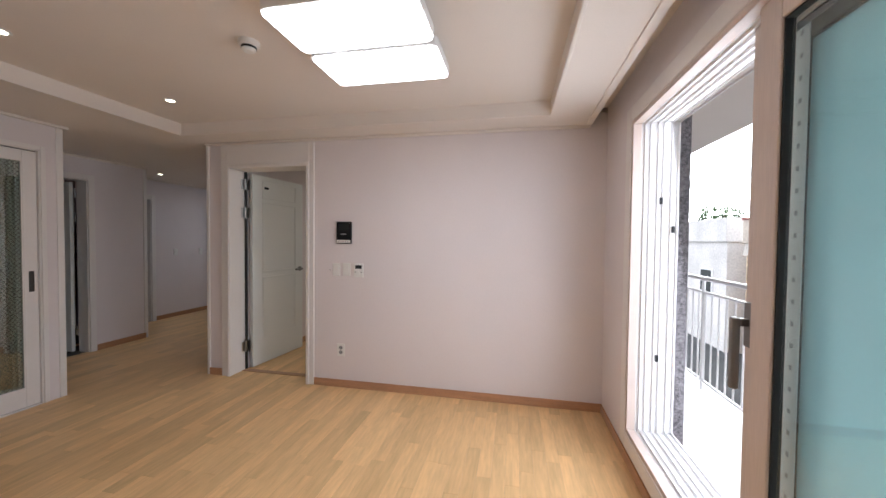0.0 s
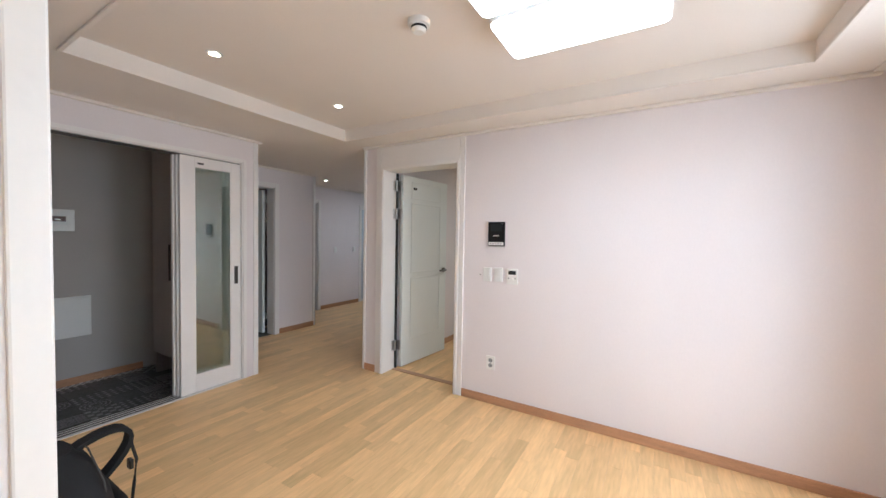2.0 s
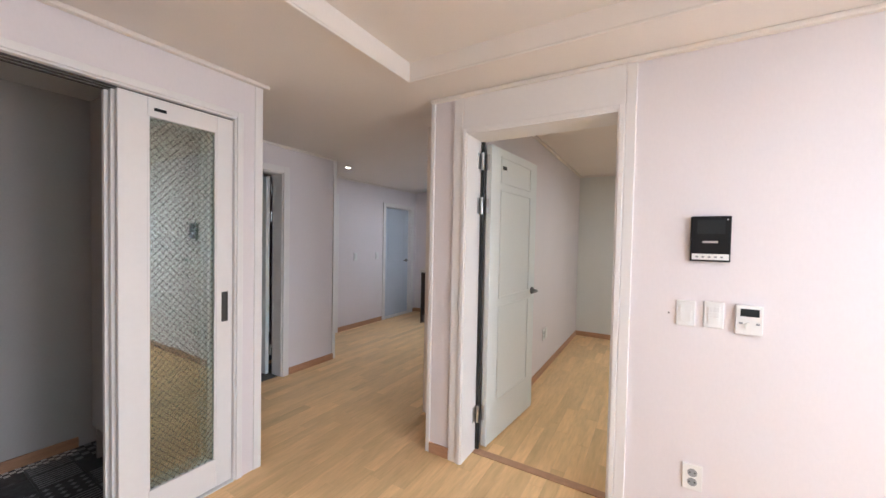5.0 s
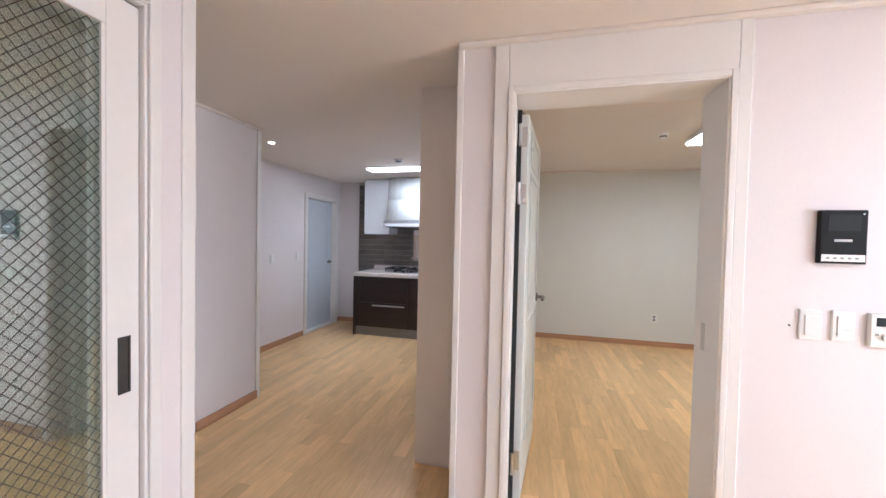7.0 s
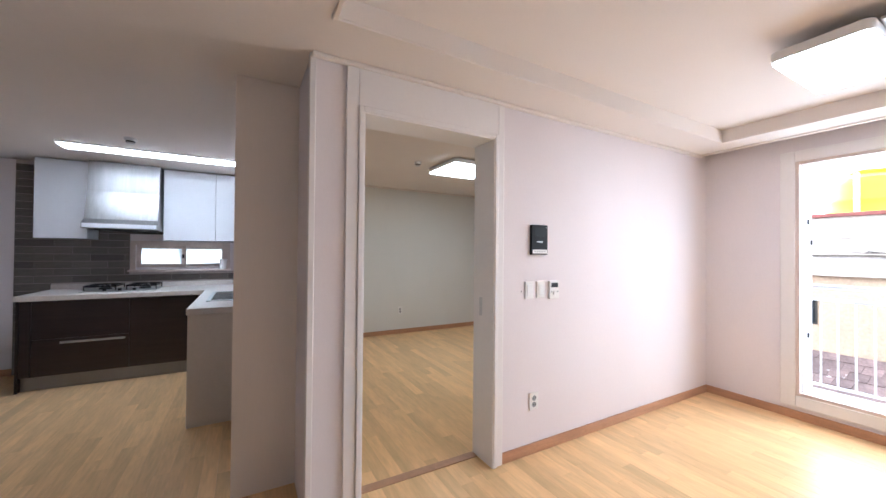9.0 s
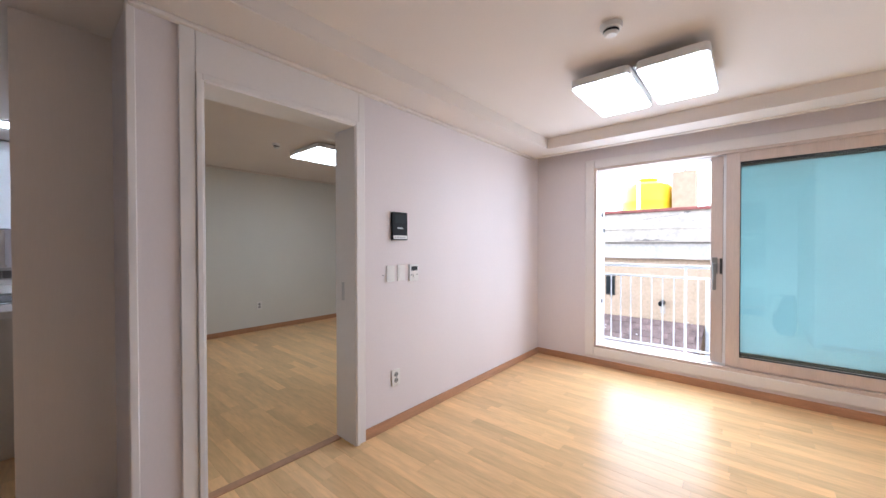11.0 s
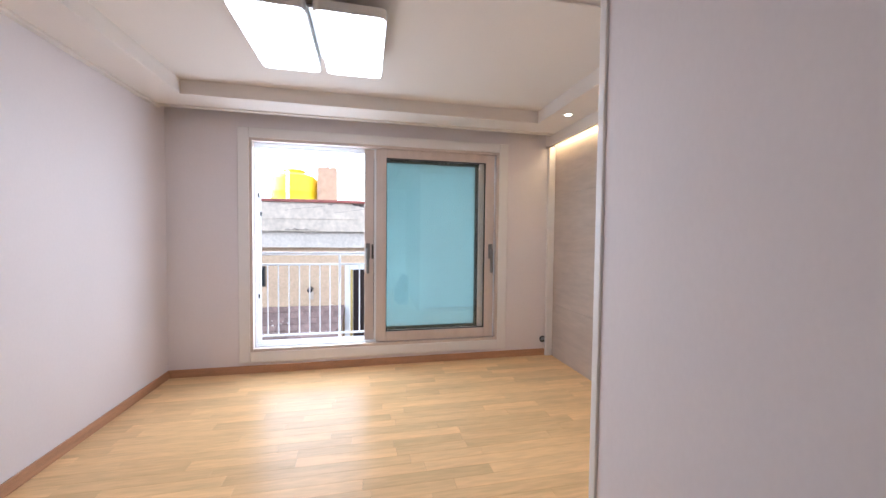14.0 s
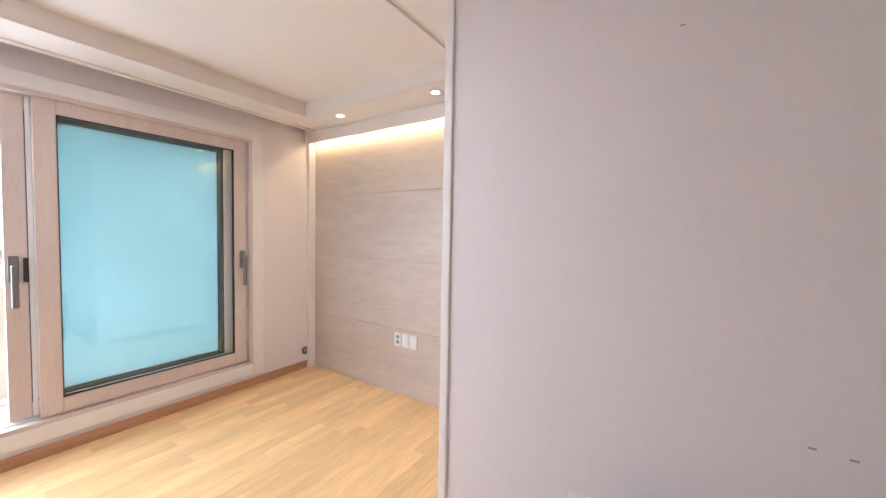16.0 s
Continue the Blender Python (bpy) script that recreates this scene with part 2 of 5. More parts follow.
LED_ON = glow("led_strip_lit", (1.0, 0.70, 0.34), 34.0)


# ---- mesh helpers ----
def box(bm, x0, x1, y0, y1, z0, z1, bev=0.0):
    """Adds a box, with its edges bevelled if bev is given."""
    r = bmesh.ops.create_cube(bm, size=1.0, matrix=Matrix.LocRotScale(((x0 + x1) / 2, (y0 + y1) / 2, (z0 + z1) / 2), None, (abs(x1 - x0), abs(y1 - y0), abs(z1 - z0))))
    if bev:
        vs = set(r["verts"])
        es = [e for e in bm.edges if e.verts[0] in vs and e.verts[1] in vs]
        bmesh.ops.bevel(bm, geom=es, offset=bev, segments=2, affect='EDGES', profile=0.5)
    return bm


def rod(bm, a, b, r, r2=None, seg=12):
    """Adds a round bar from a to b."""
    a, b = Vector(a), Vector(b)
    m = Matrix.Translation((a + b) / 2) @ (b - a).to_track_quat("Z", "Y").to_matrix().to_4x4()
    bmesh.ops.create_cone(bm, cap_ends=True, segments=seg, radius1=r, radius2=r if r2 is None else r2, depth=(b - a).length, matrix=m)
    return bm


def tube(bm, pts, r, seg=8):
    """Adds a bent tube through pts."""
    pts = [Vector(p) for p in pts]
    rings = []
    for i, p in enumerate(pts):
        d = (pts[min(i + 1, len(pts) - 1)] - pts[max(i - 1, 0)]).normalized()
        q = d.to_track_quat("Z", "Y")
        rings.append([bm.verts.new(p + q @ Vector((r * math.cos(k * 2 * math.pi / seg), r * math.sin(k * 2 * math.pi / seg), 0))) for k in range(seg)])
    for a, b in zip(rings, rings[1:]):
        for k in range(seg):
            bm.faces.new((a[k], a[(k + 1) % seg], b[(k + 1) % seg], b[k]))
    bm.faces.new(rings[0][::-1])
    bm.faces.new(rings[-1])
    return bm


def lathe(bm, profile, centre, seg=24):
    """Adds a turned body from (radius, height) pairs round the upright axis at centre."""
    c = Vector(centre)
    rings = [[bm.verts.new(c + Vector((r * math.cos(k * 2 * math.pi / seg), r * math.sin(k * 2 * math.pi / seg), z))) for k in range(seg)] for r, z in profile]
    for a, b in zip(rings, rings[1:]):
        for k in range(seg):
            bm.faces.new((a[k], a[(k + 1) % seg], b[(k + 1) % seg], b[k]))
    bm.faces.new(rings[0][::-1])
    bm.faces.new(rings[-1])
    return bm


def finish(name, bm, mat, smooth=False):
    bmesh.ops.recalc_face_normals(bm, faces=bm.faces)
    me = bpy.data.meshes.new(name)
    bm.to_mesh(me)
    bm.free()
    me.materials.append(mat)
    if smooth:
        for p in me.polygons:
            p.use_smooth = True
        me.set_sharp_from_angle(angle=radians(35))
    return me


def structure(name, bm, mat, label="", smooth=False):
    return tagged(new(name, finish(name, bm, mat, smooth)), label, kind="structure")


def thing(name, at, label, category, group="", turn=0.0):
    ob = new(name)
    ob.matrix_world = pose(*at, 0, 0, turn)
    ob.empty_display_size = 0.1
    return tagged(ob, label, category, group)


def part(name, bm, mat, parent, label="", smooth=False):
    """One mesh under its thing; its coordinates are the thing's own."""
    ob = new(name, finish(name, bm, mat, smooth))
    ob.parent = parent
    return tagged(ob, label)


def B(*a, bev=0.0):
    return box(bmesh.new(), *a, bev=bev)


def wall(name, axis, p0, p1, a0, a1, z0, z1, mat, holes=(), label=""):
    """A wall with thickness p0..p1 along axis, from a0 to a1, with openings (a0, a1, z0, z1) through it."""
    us = sorted({a0, a1, *[h[0] for h in holes], *[h[1] for h in holes]})
    zs = sorted({z0, z1, *[h[2] for h in holes], *[h[3] for h in holes]})
    us, zs = [u for u in us if a0 <= u <= a1], [z for z in zs if z0 <= z <= z1]

    def solid(i, j):
        if not (0 <= i < len(us) - 1 and 0 <= j < len(zs) - 1):
            return False
        u, z = (us[i] + us[i + 1]) / 2, (zs[j] + zs[j + 1]) / 2
        return not any(h[0] < u < h[1] and h[2] < z < h[3] for h in holes)

    bm = bmesh.new()
    seen = {}

    def v(p, u, z):
        key = (round(p, 5), round(u, 5), round(z, 5))
        if key not in seen:
            seen[key] = bm.verts.new((p, u, z) if axis == "x" else (u, p, z))
        return seen[key]

    for i in range(len(us) - 1):
        for j in range(len(zs) - 1):
            if not solid(i, j):
                continue
            u0, u1, b0, b1 = us[i], us[i + 1], zs[j], zs[j + 1]
            for p in (p0, p1):
                bm.faces.new((v(p, u0, b0), v(p, u1, b0), v(p, u1, b1), v(p, u0, b1)))
            for di, dj, e in ((-1, 0, (u0, b0, u0, b1)), (1, 0, (u1, b0, u1, b1)), (0, -1, (u0, b0, u1, b0)), (0, 1, (u0, b1, u1, b1))):
                if not solid(i + di, j + dj):
                    bm.faces.new((v(p0, e[0], e[1]), v(p0, e[2], e[3]), v(p1, e[2], e[3]), v(p1, e[0], e[1])))
    return structure(name, bm, mat, label)

# ---- the large structure ----
ZC, ZR = 2.295, 2.39          # lower ceiling and raised tray
EX, NY = 1.085, 3.29         # window wall and door wall of the living room
WIN = (0.285, 2.645, 0.185, 2.12)
DOOR = (-2.368, -1.522, 0.0, 2.06)
E_DOOR = (1.14, 2.46, 0.0, 2.065)
H_DOOR = (2.72, 3.55, 0.0, 2.03)
K_DOOR = (6.10, 6.86, 0.0, 1.96)
BATH = (4.30, 4.98, 0.0, 1.98)
K_WIN = (-4.02, -3.10, 1.13, 1.40)

wall("wall_east", "x", EX, EX + 0.25, -0.50, 7.2, -0.1, 2.6, PAPER, [WIN], "pale pinkish wallpapered wall with a wide window")
wall("wall_north", "y", NY, NY + 0.20, -2.62, EX, 0, 2.5, PAPER, [DOOR], "pale wallpapered wall with a bedroom doorway")
wall("wall_south", "y", -0.50, -0.33, -1.20, EX, 0, 2.6, PAPER, label="wall behind the tiled feature wall")
wall("wall_partition", "x", -1.35, -1.185, -0.50, 0.75, 0, 2.5, PAPER, label="pale wallpapered wall beside the feature wall")
wall("wall_partition_west", "y", 0.60, 0.75, -3.40, -1.35, 0, 2.5, PAPER, label="pale wallpapered wall between living room and entry")
wall("wall_entry", "x", -3.52, -3.39, 0.63, 2.60, -0.1, 2.5, PAPER, [E_DOOR], "white panelled wall with the entry door opening")
wall("wall_entry_north", "y", 2.47, 2.60, -4.70, -3.52, -0.1, 2.5, PAPER, label="wall between the entry and the hall")
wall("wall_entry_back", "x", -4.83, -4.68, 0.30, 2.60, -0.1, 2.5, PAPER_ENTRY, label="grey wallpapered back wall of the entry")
wall("wall_entry_south", "y", 0.30, 0.45, -4.68, -3.40, -0.1, 2.5, PAPER, label="south wall of the entry")
wall("wall_hall", "x", -4.68, -4.53, 2.60, 4.22, 0, 2.5, PAPER, [H_DOOR], "pale hall wall with a room door")
wall("wall_hall_return", "y", 4.07, 4.22, -5.52, -4.68, 0, 2.5, PAPER, label="short return wall of the hall")
wall("wall_kitchen_west", "x", -5.52, -5.37, 4.22, 7.2, 0, 2.5, PAPER, [K_DOOR, BATH], "pale kitchen wall with two doors")
wall("wall_kitchen_north", "y", 7.02, 7.2, -5.37, -2.62, 0, 2.5, PAPER, [K_WIN], "kitchen wall with a small window")
wall("wall_kitchen_east", "x", -2.62, -2.36, NY + 0.20, 7.2, 0, 2.5, PAPER, label="wall between kitchen and bedroom")
wall("wall_fin", "y", 3.715, 3.90, -2.94, -2.62, 0, 2.5, FINPAPER, label="narrow cream pier beside the kitchen")
wall("wall_bedroom_north", "y", 7.0, 7.2, -2.36, EX, 0, 2.5, PAPER_BED, label="pale grey-green bedroom wall")

floor = structure("floor", box(B(-3.525, EX, -0.5, 7.2, -0.12, -0.006), -5.6, -3.525, 2.48, 7.2, -0.12, -0.006), GROUT, "honey oak strip floor")

# ceiling: lower ceiling with a raised tray over the living room
bm = bmesh.new()
TX0, TX1, TY0, TY1, TNX, TNY = -2.57, 0.62, 0.105, 2.96, -0.92, 1.09
CB = EX - 0.13               # front edge of the curtain recess along the window wall
for x0, x1, y0, y1 in ((-4.9, TX0, -0.5, NY), (TX0, TNX, -0.5, TNY), (TNX, CB, -0.5, TY0), (TX1, CB, TY0, NY), (TX0, TX1, TY1, NY), (CB, EX, -0.5, -0.22)):
    box(bm, x0, x1, y0, y1, ZC, 2.52)
box(bm, CB, EX, -0.22, NY, 2.43, 2.525)
box(bm, TX0, TX1, TY0, TY1, ZR, 2.53)
box(bm, -5.6, -2.36, NY, 7.2, ZC, 2.52)
box(bm, -2.36, EX, NY, 7.2, ZR, 2.52)
structure("ceiling", bm, CEILING, "off-white papered ceiling with a raised tray")

# unseen shell added round the rooms, so that no daylight leaks in; only the balcony overhang shows
wall("wall_unseen_west", "x", -6.75, -6.6, -0.50, 7.2, -0.2, 2.6, PAPER, label="unseen wall added to keep daylight out")
wall("wall_unseen_south", "y", -0.65, -0.50, -6.75, EX + 0.25, -0.2, 2.6, PAPER, label="unseen wall added to keep daylight out")
wall("wall_unseen_north", "y", 7.2, 7.3, -6.75, -5.37, -0.2, 2.6, PAPER, label="unseen wall added to keep daylight out")
structure("roof_slab", B(-6.8, 2.68, -3.0, 9.0, 2.56, 2.8), CEILING, "roof slab added to keep daylight out, overhanging the balcony")
structure("floor_slab", B(-6.8, EX + 0.25, -0.65, 7.3, -0.4, -0.13), GROUT, "unseen floor slab added to keep daylight out")
wall("wall_cladding", "x", EX + 0.25, 1.41, -3.0, 9.0, -0.4, 2.56, GRANITE, [(0.25, 2.66, 0.12, 2.2)], "speckled grey granite unseen wall added to keep daylight out")


def baseboard(name, axis, p, d, a0, a1, h=0.07):
    """A skirting strip on the wall face at p that stands out by d."""
    lo, hi = min(p, p + d), max(p, p + d)
    bm = B(lo, hi, a0, a1, 0, h, bev=0.003) if axis == "x" else B(a0, a1, lo, hi, 0, h, bev=0.003)
    return structure(name, bm, BASE, "reddish-brown wooden skirting board")


baseboard("baseboard", "y", NY, -0.012, -1.452, EX)
baseboard("baseboard", "y", NY, -0.012, -2.60, -2.453)
baseboard("baseboard", "x", EX, -0.012, -0.25, NY - 0.012)
baseboard("baseboard", "x", -4.53, 0.012, 3.625, 4.20)
baseboard("baseboard", "x", -5.37, 0.012, 5.045, 6.035)
baseboard("baseboard", "x", -5.37, 0.012, 6.925, 7.02)
baseboard("baseboard", "y", 7.02, -0.012, -5.358, -5.02)
baseboard("baseboard", "y", 7.0, -0.012, -2.36, EX)
baseboard("baseboard", "x", -2.36, 0.012, 4.35, 6.988)
baseboard("baseboard", "y", 0.75, 0.012, -3.39, -1.215)
baseboard("baseboard", "x", -1.185, 0.012, -0.33, 0.689)
ob = baseboard("baseboard", "x", -4.68, 0.012, 0.45, 2.12)
ob.location.z = -0.05

# white corner trims and ceiling mouldings
def trim(name, *a, bev=0.004, mat=TRIM, label="white painted trim"):
    return structure(name, B(*a, bev=bev), mat, label)


trim("trim_corner", -2.628, -2.598, NY - 0.010, NY + 0.03, 0, ZC)
trim("trim_corner", -1.214, -1.175, 0.690, 0.760, 0, ZC, bev=0.006)
trim("trim_corner", -4.54, -4.52, 4.185, 4.23, 0, ZC)
trim("trim_corner", -3.40, -3.382, 2.56, 2.608, 0, ZC)
trim("trim_corner", 1.045, 1.083, -0.33, -0.245, 0, 2.195)
trim("trim_panel", -2.453, -2.391, NY - 0.016, NY, 0, ZC - 0.02)
trim("trim_panel", -1.499, -1.452, NY - 0.016, NY, 0, ZC - 0.02)
trim("trim_panel", -2.391, -1.499, NY - 0.016, NY, 2.083, ZC - 0.02)
for k, (x0, x1, y0, y1) in enumerate(((-2.62, CB, NY - 0.035, NY), (-3.39, -3.355, 0.75, 2.635), (-3.39, -1.21, 0.75, 0.785), (-4.53, -4.505, 2.6, 4.22), (-5.37, -5.345, 4.22, 7.02), (-2.36, -2.33, NY + 0.2, 7.0), (-2.33, EX, 6.97, 7.0), (-1.185, -1.15, -0.22, 0.785))):
    z = ZR if k in (5, 6) else ZC
    trim("trim_crown", x0, x1, y0, y1, z - 0.022, z, bev=0.006, mat=CEILING, label="slim off-white ceiling moulding")
trim("trim_curtain_recess", CB - 0.042, CB + 0.003, -0.22, NY - 0.035, ZC - 0.009, ZC + 0.004, bev=0.002, mat=CEILING, label="off-white edge strip of the curtain recess")
for x0, x1, y0, y1 in ((TX1, TX1 + 0.02, TY0 - 0.02, TY1 + 0.02), (TX0 - 0.02, TX1, TY1, TY1 + 0.02), (TX0 - 0.02, TX0, TNY - 0.02, TY1), (TX0, TNX, TNY - 0.02, TNY), (TNX - 0.02, TNX, TY0 - 0.02, TNY - 0.02), (TNX, TX1, TY0 - 0.02, TY0)):
    trim("trim_tray", x0, x1, y0, y1, ZC - 0.012, ZC, bev=0.004, mat=CEILING, label="off-white edge moulding of the ceiling tray")
# board that hides the light strip over the feature wall
trim("trim_valance", -1.185, EX, -0.245, -0.22, 2.19, ZC, mat=CEILING, label="off-white board that hides a light strip")


# ---- doors ----
def door_frame(parent, axis, p0, p1, o, out, w=0.042, proud=0.02, back=True):
    """Casing and lining of an opening o = (a0, a1, z0, z1) in a wall from p0 to p1; out says which faces get casing."""
    a0, a1, z0, z1 = o

    def b(q0, q1, u0, u1, c0, c1, bev=0.004):
        return B(q0, q1, u0, u1, c0, c1, bev=bev) if axis == "x" else B(u0, u1, q0, q1, c0, c1, bev=bev)

    for q0, q1 in out:
        part("casing", b(q0, q1, a0 - w, a0 + 0.004, z0, z1 + w), TRIM, parent)
        part("casing", b(q0, q1, a1 - 0.004, a1 + w, z0, z1 + w), TRIM, parent)
        part("casing", b(q0, q1, a0 + 0.004, a1 - 0.004, z1 - 0.004, z1 + w), TRIM, parent)
    part("jamb", b(p0, p1, a0, a0 + 0.012, z0, z1), TRIM, parent)
    part("jamb", b(p0, p1, a1 - 0.012, a1, z0, z1), TRIM, parent)
    part("head", b(p0, p1, a0 + 0.012, a1 - 0.012, z1 - 0.012, z1), TRIM, parent)


def lever(parent, x, z, side, mat=SATIN):
    """A lever handle on a leaf that lies along x, on the face that side (-1, 1) names."""
    h = part("handle", rod(bmesh.new(), (x, side * 0.02, z), (x, side * 0.032, z), 0.028, seg=20), mat, parent, "brushed steel lever handle", True)
    part("lever", tube(bmesh.new(), [(x, side * 0.030, z), (x, side * 0.065, z), (x - 0.02, side * 0.074, z), (x - 0.125, side * 0.072, z)], 0.011, 10), mat, h, "", True)
    return h


def leaf(parent, width, height, mat=DOORPAINT, mark=True, handles=(-1, 1)):
    """A painted panel door leaf along +x from its hinge edge at the origin, 40 mm thick."""
    lf = part("leaf", B(0.0, width, -0.02, 0.02, 0.012, height, bev=0.003), mat, parent, "white painted panel door leaf")
    for s in (-1, 1):
        y0, y1 = (0.02, 0.026) if s > 0 else (-0.026, -0.02)
        for z0, z1 in ((0.28, 0.95), (1.0, height - 0.28), (height - 0.24, height - 0.05)):
            bm = bmesh.new()
            x0, x1, t = 0.13, width - 0.13, 0.014
            box(bm, x0, x1, y0, y1, z0, z0 + t, bev=0.003)
            box(bm, x0, x1, y0, y1, z1 - t, z1, bev=0.003)
            box(bm, x0, x0 + t, y0, y1, z0 + t, z1 - t, bev=0.003)
            box(bm, x1 - t, x1, y0, y1, z0 + t, z1 - t, bev=0.003)
            part("panel_moulding", bm, mat, lf)
    for s in handles:
        lever(lf, width - 0.06, 1.0, s)
    if mark:
        part("label_strip", B(0.16, 0.22, -0.0215, -0.02, height - 0.14, height - 0.115), BLACK, lf, "small black maker's strip")
    return lf


# bedroom door, standing open into the bedroom
d1 = tagged(thing("door_1", (0, 0, 0), "", ""), "white painted panel door standing open into the bedroom", kind="structure")
door_frame(d1, "y", NY - 0.018, NY + 0.20, DOOR, [(NY - 0.024, NY)], w=0.022)
part("threshold", B(DOOR[0] + 0.012, DOOR[1] - 0.012, NY + 0.14, NY + 0.20, -0.004, 0.006, bev=0.002), BASE, d1, "reddish-brown wooden threshold")
lf = leaf(d1, 0.78, 2.04)
lf.matrix_world = pose(-2.318, 3.520, 0, 0, 0, 84.5)
# black strip that draws the deep shade between jamb and leaf
part("gasket_gap_shade", B(-2.3555, -2.333, NY + 0.180, NY + 0.197, 0.01, 2.05), RUBBER_SHADE, d1, "black strip standing in for the deep shade of the hinge gap")
for z in (0.25, 1.63, 1.92):
    hg = bmesh.new()
    rod(hg, (-2.338, 3.462, z - 0.055), (-2.338, 3.462, z + 0.055), 0.009)
    box(hg, -2.3565, -2.3525, 3.425, 3.485, z - 0.05, z + 0.05)
    box(hg, -2.345, -2.305, 3.497, 3.501, z - 0.05, z + 0.05)
    part("hinge", hg, METAL, d1, "steel butt hinge", True)
part("strike_plate", B(-1.5355, -1.5335, NY + 0.10, NY + 0.13, 0.93, 1.05), METAL, d1)

# hall room door, kitchen utility door and bathroom door
d2 = tagged(thing("door_2", (0, 0, 0), "", ""), "white painted door standing open into the room off the hall", kind="structure")
door_frame(d2, "x", -4.68, -4.53, H_DOOR, [(-4.53, -4.51)], w=0.06)
lf = leaf(d2, 0.78, 2.0, mark=False)
lf.matrix_world = pose(-4.70, 3.50, 0, 0, 0, 183)
for z in (0.25, 1.60, 1.88):
    part("hinge", rod(bmesh.new(), (-4.69, 3.53, z - 0.05), (-4.69, 3.53, z + 0.05), 0.009), METAL, d2, "steel butt hinge", True)
d3 = tagged(thing("door_3", (0, 0, 0), "", ""), "closed white painted door beside the kitchen", kind="structure")
door_frame(d3, "x", -5.52, -5.37, K_DOOR, [(-5.37, -5.35)], w=0.06)
lf = leaf(d3, 0.736, 1.945, DOORCOOL, mark=False, handles=(-1,))
lf.matrix_world = pose(-5.45, 6.112, 0.0, 0, 0, 90)
part("sill", B(-5.50, -5.36, 6.112, 6.848, 0, 0.03, bev=0.003), TRIM, d3)
d4 = tagged(thing("door_4", (0, 0, 0), "", ""), "closed bathroom door, coloured as if in cool light, in a white frame", kind="structure")
door_frame(d4, "x", -5.52, -5.37, BATH, [(-5.37, -5.35)], w=0.06)
lf = leaf(d4, 0.656, 1.96, DOORCOOL, mark=False, handles=(-1,))
lf.matrix_world = pose(-5.45, 4.312, 0.0, 0, 0, 90)

# entry: stacked sliding doors with wired glass
d5 = tagged(thing("door_5", (0, 0, 0), "", ""), "three-leaf white sliding entry door with wired glass, slid open", kind="structure")
door_frame(d5, "x", -3.52, -3.39, E_DOOR, [(-3.39, -3.378)], w=0.03)
bm = bmesh.new()
box(bm, -3.525, -3.385, 1.152, 2.448, -0.05, 0.004)
part("track_sill", bm, TRIM, d5, "white sill with dark sliding tracks")
for x in (-3.500, -3.462, -3.424):
    part("track", B(x - 0.007, x + 0.007, 1.152, 2.448, 0.004, 0.0065), DARKMETAL, d5)
    part("top_track", B(x - 0.007, x + 0.007, 1.152, 2.448, 2.047, 2.052), DARKMETAL, d5)
PY0, PY1 = 1.945, 2.446
